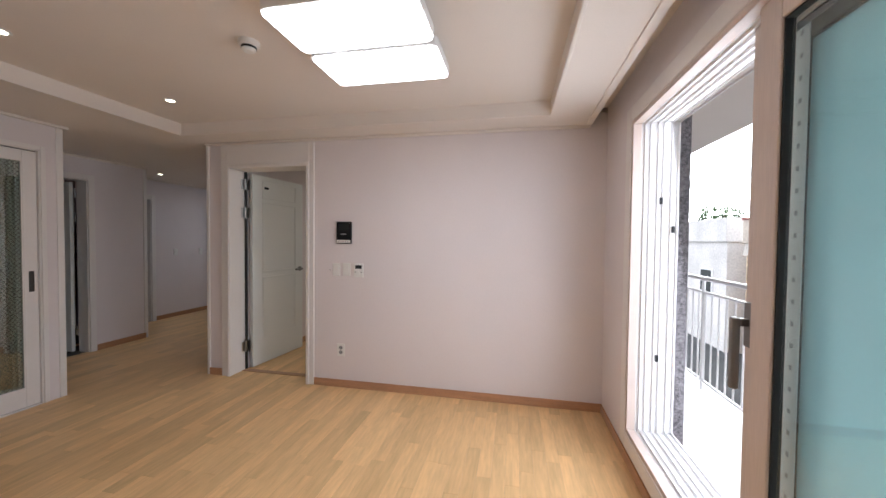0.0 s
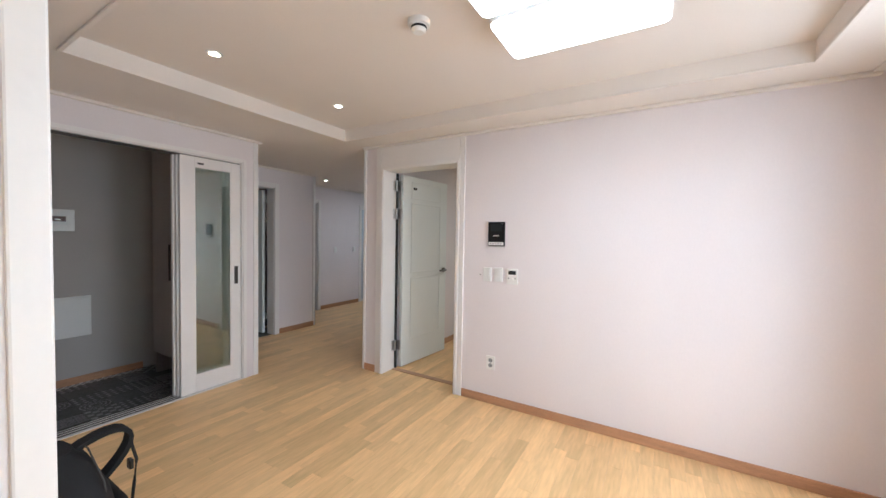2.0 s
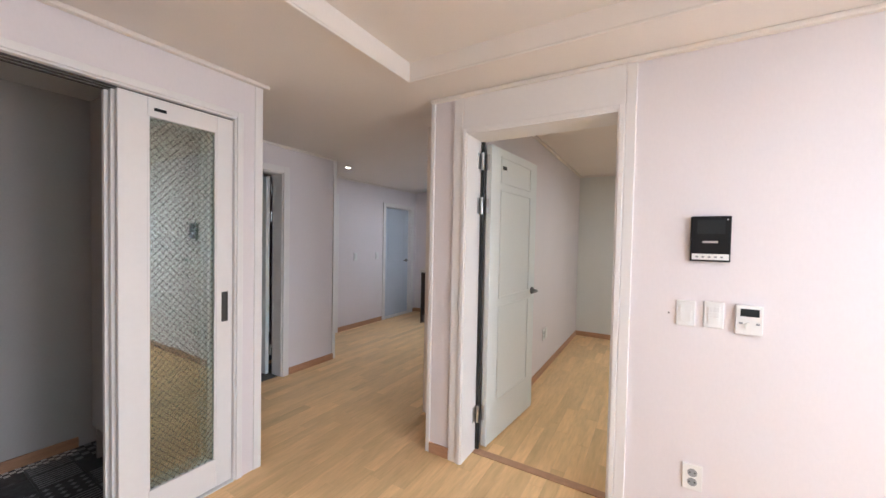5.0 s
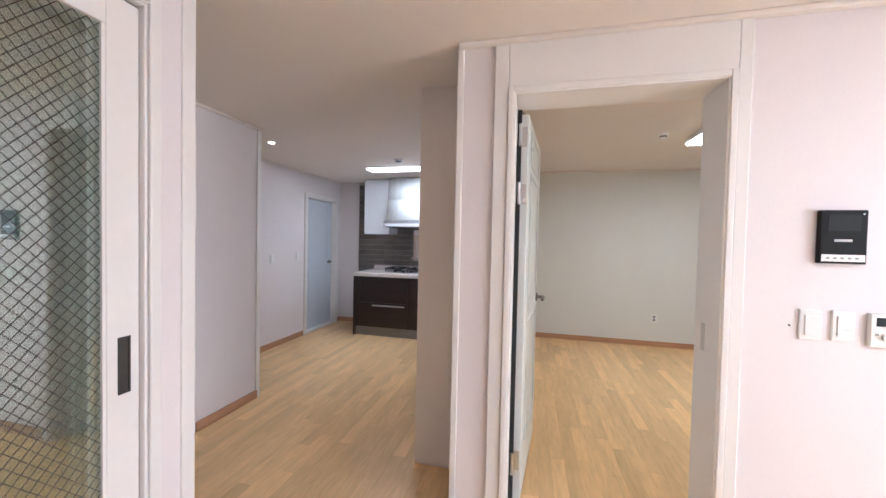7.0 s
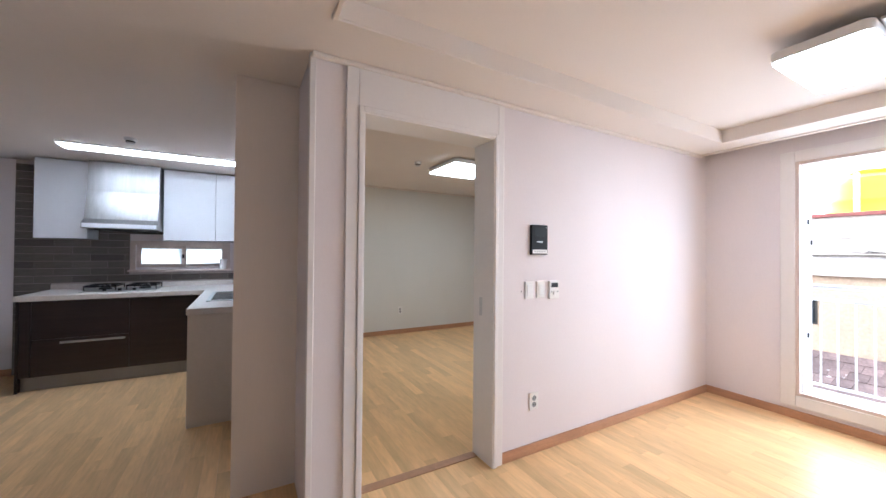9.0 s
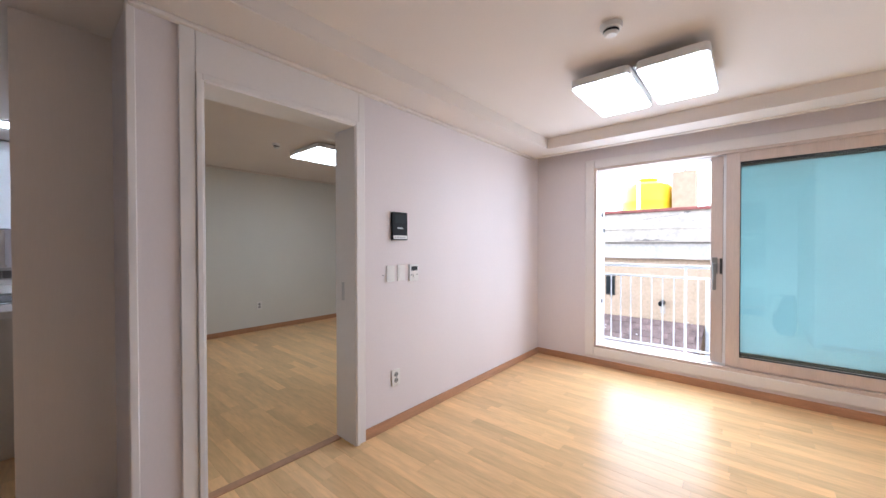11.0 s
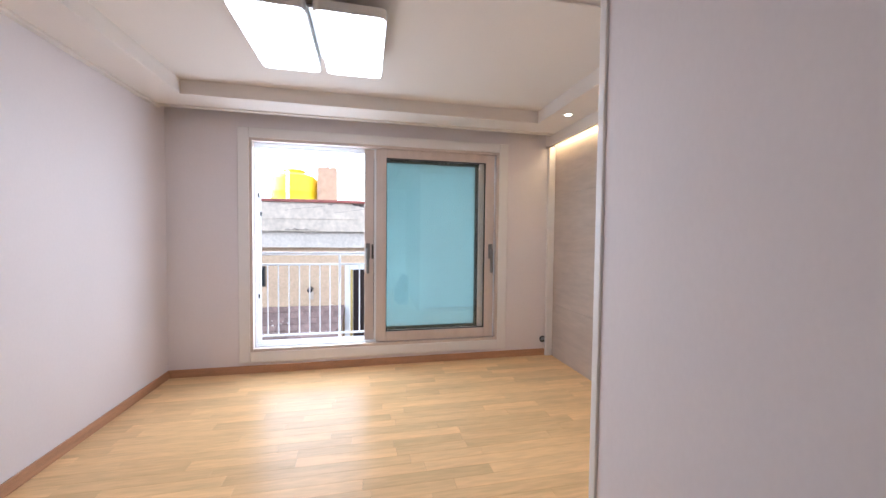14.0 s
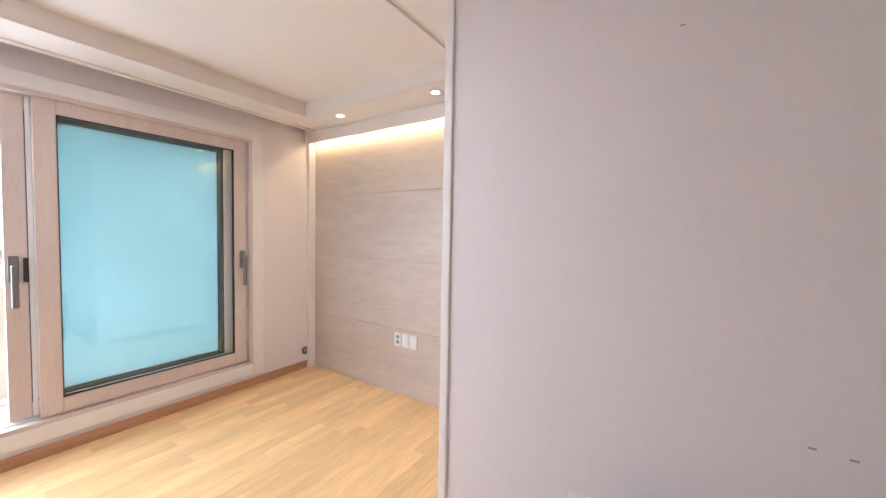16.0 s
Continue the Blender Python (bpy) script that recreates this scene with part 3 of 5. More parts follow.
for k, x in enumerate((-3.424, -3.462, -3.500)):
    y0, y1 = PY0 - 0.012 * k, PY1 - 0.012 * k
    lf = part("leaf", B(x - 0.015, x + 0.015, y0, y0 + 0.11, 0.008, 2.046, bev=0.003), TRIM, d5, "white sliding leaf with wired glass")
    for n_, (c0, c1, e0, e1) in {"stile": (y1 - 0.085, y1, 0.008, 2.046), "top_rail": (y0 + 0.11, y1 - 0.085, 1.955, 2.046), "bottom_rail": (y0 + 0.11, y1 - 0.085, 0.008, 0.165)}.items():
        part(n_, B(x - 0.015, x + 0.015, c0, c1, e0, e1, bev=0.003), TRIM, lf)
    for n_, (c0, c1, e0, e1) in {"bead": (y0 + 0.11, y0 + 0.118, 0.165, 1.955), "bead ": (y1 - 0.093, y1 - 0.085, 0.165, 1.955)}.items():
        part("bead", B(x - 0.012, x + 0.012, c0, c1, e0, e1), TRIM, lf)
    pane = part("pane", B(x - 0.003, x + 0.003, y0 + 0.118, y1 - 0.093, 0.165, 1.955), GREENGLASS, lf, "greenish wired glass pane")
    if k == 0:
        wire = bmesh.new()
        gy0, gy1, gz0, gz1, s, tilt = y0 + 0.118, y1 - 0.093, 0.165, 1.955, 0.034, 1.15
        W = gy1 - gy0
        for sgn in (1, -1):
            c = gz0 - 1.2 * W
            while c < gz1 + W:
                # a wire z = c + sgn*(y-gy0), cut to the pane
                pts = []
                for u in (0.0, W):
                    pts.append((u, c + tilt * (u if sgn > 0 else W - u)))
                (u0, z0), (u1, z1) = pts
                lo, hi = 0.0, 1.0
                dz = z1 - z0
                for bound, keep_above in ((gz0, True), (gz1, False)):
                    f_ = (bound - z0) / dz
                    if (dz > 0) == keep_above:
                        lo = max(lo, f_)
                    else:
                        hi = min(hi, f_)
                if hi - lo > 0.02:
                    rod(wire, (x + 0.004, gy0 + (u0 + (u1 - u0) * lo), z0 + dz * lo), (x + 0.004, gy0 + (u0 + (u1 - u0) * hi), z0 + dz * hi), 0.0011, seg=3)
                c += s
        part("wire_mesh", wire, DARKMETAL, lf, "diamond wire mesh in the glass")
        hd = bmesh.new()
        for q in ((2.388, 2.393, 0.925, 1.09), (2.415, 2.42, 0.925, 1.09), (2.393, 2.415, 0.925, 0.932), (2.393, 2.415, 1.083, 1.09)):
            box(hd, -3.412, -3.405, *q)
        box(hd, -3.411, -3.4085, 2.393, 2.415, 0.932, 1.083)
        part("pull", hd, DARKMETAL, lf, "recessed dark bronze finger pull")
        part("label_strip", B(-3.409, -3.4075, 2.08, 2.13, 1.985, 2.0), BLACK, lf, "small black maker's strip")


# ---- the window ----
w1 = tagged(thing("window_1", (0, 0, 0), "", ""), "wide sliding window, half open, with wood-film sashes", kind="structure")
y0, y1, z0, z1 = WIN
for q in ((y0 - 0.085, y0 + 0.01, z0 - 0.085, z1 + 0.08), (y1 - 0.01, y1 + 0.085, z0 - 0.085, z1 + 0.08), (y0 + 0.01, y1 - 0.01, z1 - 0.01, z1 + 0.08), (y0 + 0.01, y1 - 0.01, z0 - 0.085, z0 + 0.01)):
    part("casing", B(EX - 0.018, EX + 0.0, *q, bev=0.006), TRIM, w1, "white painted window casing")
# outer frame in two colours: wood film inside, white tracks behind
for x0, x1, mat, t in ((EX - 0.012, EX + 0.035, SASH, 0.035), (EX + 0.035, EX + 0.25, PVC, 0.028)):
    part("window_frame", B(x0, x1, y0, y0 + t, z0, z1, bev=0.002), mat, w1)
    part("window_frame", B(x0, x1, y1 - t, y1, z0, z1, bev=0.002), mat, w1)
    part("window_frame", B(x0, x1, y0 + t, y1 - t, z1 - t, z1, bev=0.002), mat, w1)
    part("window_sill", B(x0, x1, y0 + t, y1 - t, z0, z0 + t, bev=0.002), mat, w1)
for x in (1.142, 1.172, 1.215, 1.245, 1.290, 1.325):
    part("track", B(x - 0.004, x + 0.004, y0 + 0.028, y1 - 0.028, z0 + 0.028, z0 + 0.042, bev=0.001), PVC, w1)
    part("track", B(x - 0.004, x + 0.004, y1 - 0.040, y1 - 0.028, z0 + 0.043, z1 - 0.028, bev=0.001), PVC, w1)
    part("track", B(x - 0.004, x + 0.004, y0 + 0.028, y1 - 0.041, z1 - 0.040, z1 - 0.028, bev=0.001), PVC, w1)
for x, z in ((1.232, 1.62), (1.300, 1.45), (1.228, 0.675)):
    part("stopper", B(x - 0.008, x + 0.008, y1 - 0.052, y1 - 0.040, z - 0.02, z + 0.02, bev=0.002), BLACK, w1, "small black sash stopper")


def sash(x0, x1, a0, a1, b0, b1, w, pane_mat, mat, label):
    s = part("sash", B(x0, x1, a0, a0 + w, b0, b1, bev=0.004), mat, w1, label)
    part("stile", B(x0, x1, a1 - w, a1, b0, b1, bev=0.004), mat, s)
    part("rail", B(x0, x1, a0 + w, a1 - w, b1 - w, b1, bev=0.004), mat, s)
    part("rail", B(x0, x1, a0 + w, a1 - w, b0, b0 + w, bev=0.004), mat, s)
    xc = (x0 + x1) / 2
    for q in ((a0 + w, a0 + w + 0.006, b0 + w, b1 - w), (a1 - w - 0.006, a1 - w, b0 + w, b1 - w), (a0 + w, a1 - w, b0 + w, b0 + w + 0.006), (a0 + w, a1 - w, b1 - w - 0.006, b1 - w)):
        part("gasket_gap_shade", B(xc - 0.012, xc + 0.012, *q), RUBBER_SHADE, s)
    p = part("pane", B(xc - 0.004, xc + 0.004, a0 + w + 0.002, a1 - w - 0.002, b0 + w + 0.002, b1 - w - 0.002), pane_mat, s)
    p.visible_shadow = False
    return s


def window_handle(parent, x, y, z):
    base = part("handle", B(x - 0.012, x, y - 0.021, y + 0.021, z - 0.07, z + 0.08, bev=0.005), SATIN, parent, "brushed steel window handle")
    part("grip", B(x - 0.060, x - 0.036, y - 0.014, y + 0.014, z - 0.21, z + 0.03, bev=0.007), SATIN, base)
    part("neck", B(x - 0.036, x - 0.010, y - 0.010, y + 0.010, z + 0.0, z + 0.026, bev=0.003), SATIN, base)


s1 = sash(1.100, 1.138, 0.335, 1.525, 0.225, 2.098, 0.094, CLEAR, SASH, "wood-film inner sash with clear glass")
window_handle(s1, 1.100, 0.372, 1.10)
s2 = sash(1.150, 1.186, 0.40, 1.637, 0.235, 2.09, 0.088, CLEAR, SASH, "wood-film inner sash slid open behind the other")
window_handle(s2, 1.150, 1.605, 1.10)
# small dark upright block beside the handle
part("dark_block", B(1.134, 1.150, 1.551, 1.569, 1.03, 1.17, bev=0.003), DARKMETAL, s2, "small dark upright block on the sash edge")
# white strip added for the bright light between the two sashes
part("gap_light_strip", B(1.139, 1.149, 1.527, 1.546, 0.24, 2.085), PVC, w1, "white strip standing in for light through the gap between the sashes")
# outer sash coloured dark for the shadow that its stiles lie in
s3 = sash(1.225, 1.258, 0.40, 1.625, 0.235, 2.085, 0.095, FROST, DARKOLIVE, "outer sash with frosted blue-green glass")
film = part("film_strip", B(1.2215, 1.2245, 1.512, 1.62, 0.24, 2.08, bev=0.001), PVC, w1, "white protective film left on the outer sash")
for k in range(26):
    for yy, o in ((1.585, 0.0), (1.540, 0.035)):
        part("film_mark", B(1.2208, 1.2215, yy - 0.006, yy + 0.006, 0.27 + k * 0.068 + o, 0.285 + k * 0.068 + o), GREYPLASTIC, film)
s4 = sash(1.270, 1.300, 0.36, 1.60, 0.235, 2.085, 0.085, CLEAR, PVC, "white outer sash slid open")


# ---- lamps and ceiling fittings ----
def rounded_plate(bm, x0, x1, y0, y1, z0, z1, r, seg=6):
    """A plate with round corners."""
    pts = []
    for cx, cy, a in ((x1 - r, y1 - r, 0), (x0 + r, y1 - r, 90), (x0 + r, y0 + r, 180), (x1 - r, y0 + r, 270)):
        for k in range(seg + 1):
            t = radians(a + 90 * k / seg)
            pts.append((cx + r * math.cos(t), cy + r * math.sin(t)))
    lo, hi = [bm.verts.new((*p, z0)) for p in pts], [bm.verts.new((*p, z1)) for p in pts]
    bm.faces.new(lo[::-1])
    bm.faces.new(hi)
    for k in range(len(pts)):
        bm.faces.new((lo[k], lo[(k + 1) % len(pts)], hi[(k + 1) % len(pts)], hi[k]))
    return bm


def panel_lamp(x0, x1, y0, y1, z, ceiling, mat, label, group=""):
    """A ceiling lamp panel that hangs a little below the ceiling on short pillars."""
    cx, cy = (x0 + x1) / 2, (y0 + y1) / 2
    hx, hy = (x1 - x0) / 2, (y1 - y0) / 2
    t = thing("ceiling_lamp", (cx, cy, z), label, "ceiling lamp", group)
    part("housing", rounded_plate(bmesh.new(), -hx, hx, -hy, hy, 0.004, 0.05, 0.035), PLASTIC, t, "white lamp housing")
    part("diffuser", rounded_plate(bmesh.new(), -hx + 0.006, hx - 0.006, -hy + 0.006, hy - 0.006, -0.004, 0.004, 0.032), mat, t, "lit white diffuser")
    for sx in (-0.5, 0.5):
        part("pillar", rod(bmesh.new(), (sx * hx, 0, 0.05), (sx * hx, 0, ceiling - z), 0.022, seg=16), METAL, t, "chrome mounting pillar", True)
    return t


panel_lamp(-0.643, 0.012, 1.522, 1.862, 2.280, ZR, LAMP_ON, "white lit ceiling panel lamp with round corners", "pair of panel lamps")
panel_lamp(-0.643, 0.012, 1.895, 2.235, 2.280, ZR, LAMP_ON, "white lit ceiling panel lamp with round corners", "pair of panel lamps")
t = thing("lamp_bridge", (-0.315, 1.8785, 2.335), "silver metal bridge between two ceiling lamp panels", "lamp bracket")
part("bridge_bar", B(-0.25, 0.25, -0.015, 0.015, 0.0, 0.014, bev=0.003), METAL, t)
part("bridge_mount", B(-0.06, 0.06, -0.014, 0.014, 0.014, 0.055, bev=0.003), PLASTIC, t)
panel_lamp(-0.90, -0.25, 4.80, 5.45, 2.325, ZR, LAMP_BED, "square white lit ceiling lamp in the bedroom")
t = thing("kitchen_light", (-3.60, 5.955, 2.272), "long flat lit kitchen ceiling light", "ceiling lamp")
part("tray", B(-0.75, 0.75, -0.11, 0.11, 0.008, 0.028, bev=0.004), PLASTIC, t)
part("diffuser", B(-0.74, 0.74, -0.10, 0.10, 0.0, 0.008), LAMP_KIT, t, "lit cool white diffuser")


def downlight(x, y, z):
    t = thing("downlight", (x, y, z), "small round recessed warm downlight in the ceiling", "downlight", "downlights")
    bm = bmesh.new()
    lathe(bm, [(0.028, -0.001), (0.028, -0.005), (0.040, -0.005), (0.043, -0.001)], (0, 0, 0), 24)
    part("rim", bm, PLASTIC, t, "white rim", True)
    part("bulb", rod(bmesh.new(), (0, 0, -0.0065), (0, 0, -0.0052), 0.027, seg=24), DOWN_ON, t, "lit warm bulb face")


for x, y, z in ((-2.14, 1.585, ZR), (-2.14, 2.48, ZR), (0.37, -0.045, ZC), (-0.57, -0.045, ZC), (-4.73, 4.60, ZC)):
    downlight(x, y, z)


def detector(x, y, z, r=0.052):
    t = thing("smoke_detector", (x, y, z), "round white smoke detector on the ceiling", "smoke detector")
    part("base", lathe(bmesh.new(), [(r, 0.0), (r, -0.016), (r * 0.92, -0.022)], (0, 0, 0), 28), PLASTIC, t, "", True)
    part("head", lathe(bmesh.new(), [(r * 0.70, -0.022), (r * 0.66, -0.044), (r * 0.45, -0.052)], (0, 0, 0), 28), PLASTIC, t, "", True)
    part("grille", lathe(bmesh.new(), [(r * 0.715, -0.028), (r * 0.70, -0.038)], (0, 0, 0), 28), BLACK, t, "dark slotted ring", True)


detector(-0.985, 1.895, ZR)
detector(-1.14, 5.24, ZR, 0.04)
detector(-3.75, 5.45, ZC, 0.045)

t = thing("led_strip", (-0.05, -0.275, 2.215), "warm white light strip hidden over the feature wall", "light strip")
part("channel", B(-1.12, 1.08, -0.022, 0.022, 0.006, 0.016), PLASTIC, t)
part("diodes", B(-1.12, 1.08, -0.010, 0.010, 0.0, 0.006), LED_ON, t, "lit warm diode strip")


# ---- wall fittings: built facing -y at the origin, then turned ----
def switch_plate(at, turn, rockers, label="white plastic light switch on the wall"):
    t = thing("light_switch", at, label, "light switch", "", turn)
    part("plate", B(-0.036, 0.036, -0.009, 0.0, -0.058, 0.058, bev=0.003), PLASTIC, t)
    h = 0.075 / rockers
    for k in range(rockers):
        z = -0.0375 + h * k
        part("rocker", B(-0.021, 0.021, -0.0125, -0.009, z + 0.0008, z + h - 0.0008, bev=0.0012), PLASTIC, t)
    return t


def outlet(at, turn, label="white double wall socket", n=2):
    t = thing("wall_socket", at, label, "wall socket", "", turn)
    part("plate", B(-0.038, 0.038, -0.009, 0.0, -0.058, 0.058, bev=0.003), PLASTIC, t)
    for k in range(n):
        z = (k - (n - 1) / 2) * 0.042
        s = part("socket", rod(bmesh.new(), (0, -0.0095, z), (0, -0.0085, z), 0.0185, seg=24), GREYPLASTIC, t, "round socket well", True)
        for dx in (-0.0095, 0.0095):
            part("hole", rod(bmesh.new(), (dx, -0.0102, z), (dx, -0.0093, z), 0.0032, seg=10), BLACK, s)
    return t


switch_plate((-1.227, NY, 1.092), 0, 1)
switch_plate((-1.125, NY, 1.095), 0, 3)
t = thing("thermostat", (-1.005, NY, 1.088), "white wall thermostat with a grey display and a dial", "thermostat")
part("body", B(-0.045, 0.045, -0.018, 0.0, -0.062, 0.062, bev=0.003), PLASTIC, t)
part("display", B(-0.030, 0.032, -0.0195, -0.018, 0.016, 0.048), LCD, t, "dark grey display")
part("dial", rod(bmesh.new(), (0, -0.018, -0.022), (0, -0.026, -0.022), 0.014, seg=24), PLASTIC, t, "white dial", True)
for dx in (-0.028, 0.028):
    part("button", B(dx - 0.006, dx + 0.006, -0.0195, -0.018, -0.018, -0.010), GREYPLASTIC, t)
t = thing("wall_screw", (-1.292, NY, 1.085), "small dark screw beside the switches", "screw")
part("head", rod(bmesh.new(), (0, -0.004, 0), (0, 0, 0), 0.004, seg=10), DARKMETAL, t)
t = thing("intercom", (-1.148, NY, 1.43), "black glossy video door intercom on the wall", "intercom")
part("body", B(-0.072, 0.072, -0.022, 0.0, -0.10, 0.10, bev=0.004), BLACK, t)
part("screen", B(-0.048, 0.050, -0.0235, -0.022, 0.022, 0.083), LCD, t, "dark screen")
part("logo_bar", B(-0.028, 0.026, -0.0232, -0.022, -0.018, -0.009), METAL, t, "small silver maker's mark")
part("button_strip", B(-0.066, 0.066, -0.024, -0.022, -0.092, -0.066, bev=0.0005), PLASTIC, t, "white button strip")
for k in range(5):
    part("button_mark", B(-0.052 + k * 0.022, -0.042 + k * 0.022, -0.0245, -0.024, -0.083, -0.076), GREYPLASTIC, t)
part("speaker_dot", rod(bmesh.new(), (0.058, -0.0235, 0.085), (0.058, -0.022, 0.085), 0.003, seg=8), METAL, t)
outlet((-1.180, NY, 0.347), 0)
outlet((-0.62, 7.0, 0.38), 0)
outlet((-2.36, 5.14, 0.41), 90)
outlet((-2.36, 5.24, 0.41), 90, "blank white cover plate beside a socket", 0)
switch_plate((-5.37, 5.40, 1.11), 90, 1)
switch_plate((-5.37, 5.90, 1.115), 90, 2)
TVY = -0.314
outlet((-0.045, TVY, 0.465), 180)
t = switch_plate((-0.125, TVY, 0.465), 180, 1, "white antenna plate on the feature wall")
outlet((-0.205, TVY, 0.465), 180, "blank white cover plate on the feature wall", 0)
outlet((-1.728, 0.75, 0.452), 180, "white wall socket on the partition", 1)
t = thing("round_vent", (EX, -0.225, 0.172), "small round black pipe opening in the wall", "pipe opening", "", -90)
part("ring", lathe(bmesh.new(), [(0.030, 0.0), (0.034, 0.004), (0.034, 0.010), (0.026, 0.012), (0.024, 0.003)], (0, 0, 0), 24), BLACK, t, "", True).matrix_local = pose(0, 0, 0, 90, 0, 0)
part("core", rod(bmesh.new(), (0, -0.002, 0), (0, -0.004, 0), 0.022, seg=20), GREYPLASTIC, t)
for dx, z, r in ((-2.250, 0.845, 0.005), (-2.320, 0.840, 0.005), (-1.95, 1.93, 0.004)):
    t = thing("wall_scuff", (dx, 0.75, z), "small torn scuff in the wallpaper", "scuff")
    part("tear", B(-r * 1.6, r * 1.6, 0.0, 0.0012, -r * 0.5, r * 0.5, bev=0.0005), GREYPLASTIC, t)


# ---- entry ----
t = thing("distribution_box", (-4.68, 1.44, 1.49), "white electrical distribution box with a dark window", "fuse box", "", 90)
part("case", B(-0.37, 0.175, -0.025, 0.0, -0.10, 0.10, bev=0.005), PLASTIC, t)
part("cover", B(-0.345, 0.150, -0.032, -0.025, -0.055, 0.065, bev=0.003), PLASTIC, t)
part("breaker_window", B(-0.31, 0.115, -0.0335, -0.032, -0.012, 0.036), BREAKER, t, "dark reddish breaker slot")
for k in range(7):
    part("breaker", B(-0.285 + k * 0.055, -0.25 + k * 0.055, -0.037, -0.0335, 0.0, 0.012, bev=0.001), PLASTIC, t)
part("latch", B(-0.035, -0.005, -0.036, -0.032, -0.075, -0.057, bev=0.001), PLASTIC, t)
t = thing("communication_box", (-4.68, 1.42, 0.59), "white flush communication box door in the entry wall", "wall box", "", 90)
part("rim", B(-0.40, 0.30, -0.016, 0.0, -0.19, 0.19, bev=0.005), PLASTIC, t)
part("door", B(-0.375, 0.275, -0.024, -0.016, -0.165, 0.165, bev=0.003), PLASTIC, t)
part("latch", B(-0.06, -0.03, -0.027, -0.024, -0.012, 0.012, bev=0.001), GREYPLASTIC, t)
t = thing("shoe_cabinet", (-4.0, 2.295, -0.05), "tall taupe shoe cabinet standing on a recessed plinth", "shoe cabinet")
part("body", B(-0.42, 0.42, -0.155, 0.165, 0.22, 2.28, bev=0.002), CABINET, t)
part("plinth", B(-0.40, 0.40, 0.05, 0.165, 0.0, 0.22), RUBBER_SHADE, t, "dark recessed plinth")
part("leg_panel", B(-0.42, -0.40, -0.155, 0.165, 0.0, 0.22), CABINET, t)
for k in range(2):
    dd = part("door", B(-0.415 + k * 0.42, -0.005 + k * 0.42, -0.175, -0.156, 0.225, 2.275, bev=0.002), CABINET, t, "taupe cabinet door")
    part("pull", B(-0.035 + k * 0.05, -0.025 + k * 0.05, -0.190, -0.175, 0.98, 1.33, bev=0.003), DARKMETAL, dd, "slim dark bar pull")

# ---- kitchen ----
KB = 7.02
t = thing("base_cabinet", (-4.0, 6.65, 0), "dark walnut kitchen base cabinet with long handles", "kitchen cabinet")
part("carcass", B(-0.70, 0.78, -0.345, 0.365, 0.13, 0.85), DARKWOOD, t)
part("end_panel", B(-0.722, -0.702, -0.372, 0.365, 0.0, 0.85, bev=0.001), DARKWOOD, t)
part("plinth", B(-0.70, 0.74, -0.32, -0.30, 0.0, 0.13), PLINTH, t, "grey plinth board")
for k, (x0, x1, z0, z1) in enumerate(((-0.698, -0.625, 0.135, 0.845), (-0.62, 0.085, 0.135, 0.48), (-0.62, 0.085, 0.485, 0.845), (0.09, 0.73, 0.135, 0.845))):
    dd = part("front", B(x0, x1, -0.368, -0.347, z0, z1, bev=0.002), DARKWOOD, t, "dark walnut front")
    if k == 1:
        part("handle", B(-0.42, 0.06, -0.392, -0.380, 0.435, 0.455, bev=0.003), METAL, dd, "long steel bar handle")
t = thing("peninsula_cabinet", (-2.945, 5.49, 0), "cream panelled kitchen peninsula cabinet", "kitchen cabinet")
part("carcass", B(-0.295, 0.32, -0.705, 0.78, 0.0, 0.85), CREAM, t)
part("end_panel", B(-0.31, 0.32, -0.725, -0.706, 0.0, 0.85, bev=0.002), CREAM, t, "cream end panel")
part("side_panel", B(-0.313, -0.297, -0.704, 0.78, 0.0, 0.85, bev=0.002), CREAM, t)
t = thing("worktop", (-4.0, 6.65, 0.85), "beige stone-look kitchen worktop in an L shape", "worktop")
part("main_slab", B(-0.735, 1.36, -0.395, 0.368, 0.0, 0.05, bev=0.006), COUNTER, t)
part("peninsula_slab", B(0.735, 1.36, -1.895, -0.397, 0.0, 0.05, bev=0.006), COUNTER, t)
part("upstand", B(-0.735, 1.36, 0.345, 0.368, 0.05, 0.10, bev=0.003), COUNTER, t)
t = thing("gas_hob", (-4.03, 6.62, 0.90), "steel gas hob with black cast grates", "gas hob")
part("pan", B(-0.31, 0.31, -0.22, 0.22, 0.0, 0.012, bev=0.004), METAL, t)
for k, x in enumerate((-0.17, 0.17)):
    part("burner", lathe(bmesh.new(), [(0.055, 0.012), (0.05, 0.028), (0.03, 0.034)], (x, 0.04, 0), 20), BLACK, t, "black burner", True)
    g = bmesh.new()
    box(g, x - 0.13, x + 0.13, -0.13, -0.12, 0.046, 0.064)
    box(g, x - 0.13, x + 0.13, 0.19, 0.20, 0.046, 0.064)
    box(g, x - 0.13, x - 0.12, -0.13, 0.20, 0.046, 0.064)
    box(g, x + 0.12, x + 0.13, -0.13, 0.20, 0.046, 0.064)
    for a in range(4):
        c, s = math.cos(a * math.pi / 2), math.sin(a * math.pi / 2)
        rod(g, (x + 0.05 * c, 0.04 + 0.05 * s, 0.05), (x + 0.125 * c, 0.04 + 0.155 * s, 0.056), 0.009, seg=6)
    for sx in (-0.125, 0.125):
        for sy in (-0.125, 0.195):
            rod(g, (x + sx, sy, 0.012), (x + sx, sy, 0.045), 0.006, seg=6)
    part("grate", g, BLACK, t, "black cast-iron grate")
for k in range(3):
    part("knob", rod(bmesh.new(), (-0.12 + k * 0.12, -0.185, 0.012), (-0.12 + k * 0.12, -0.185, 0.035), 0.016, seg=16), BLACK, t, "", True)
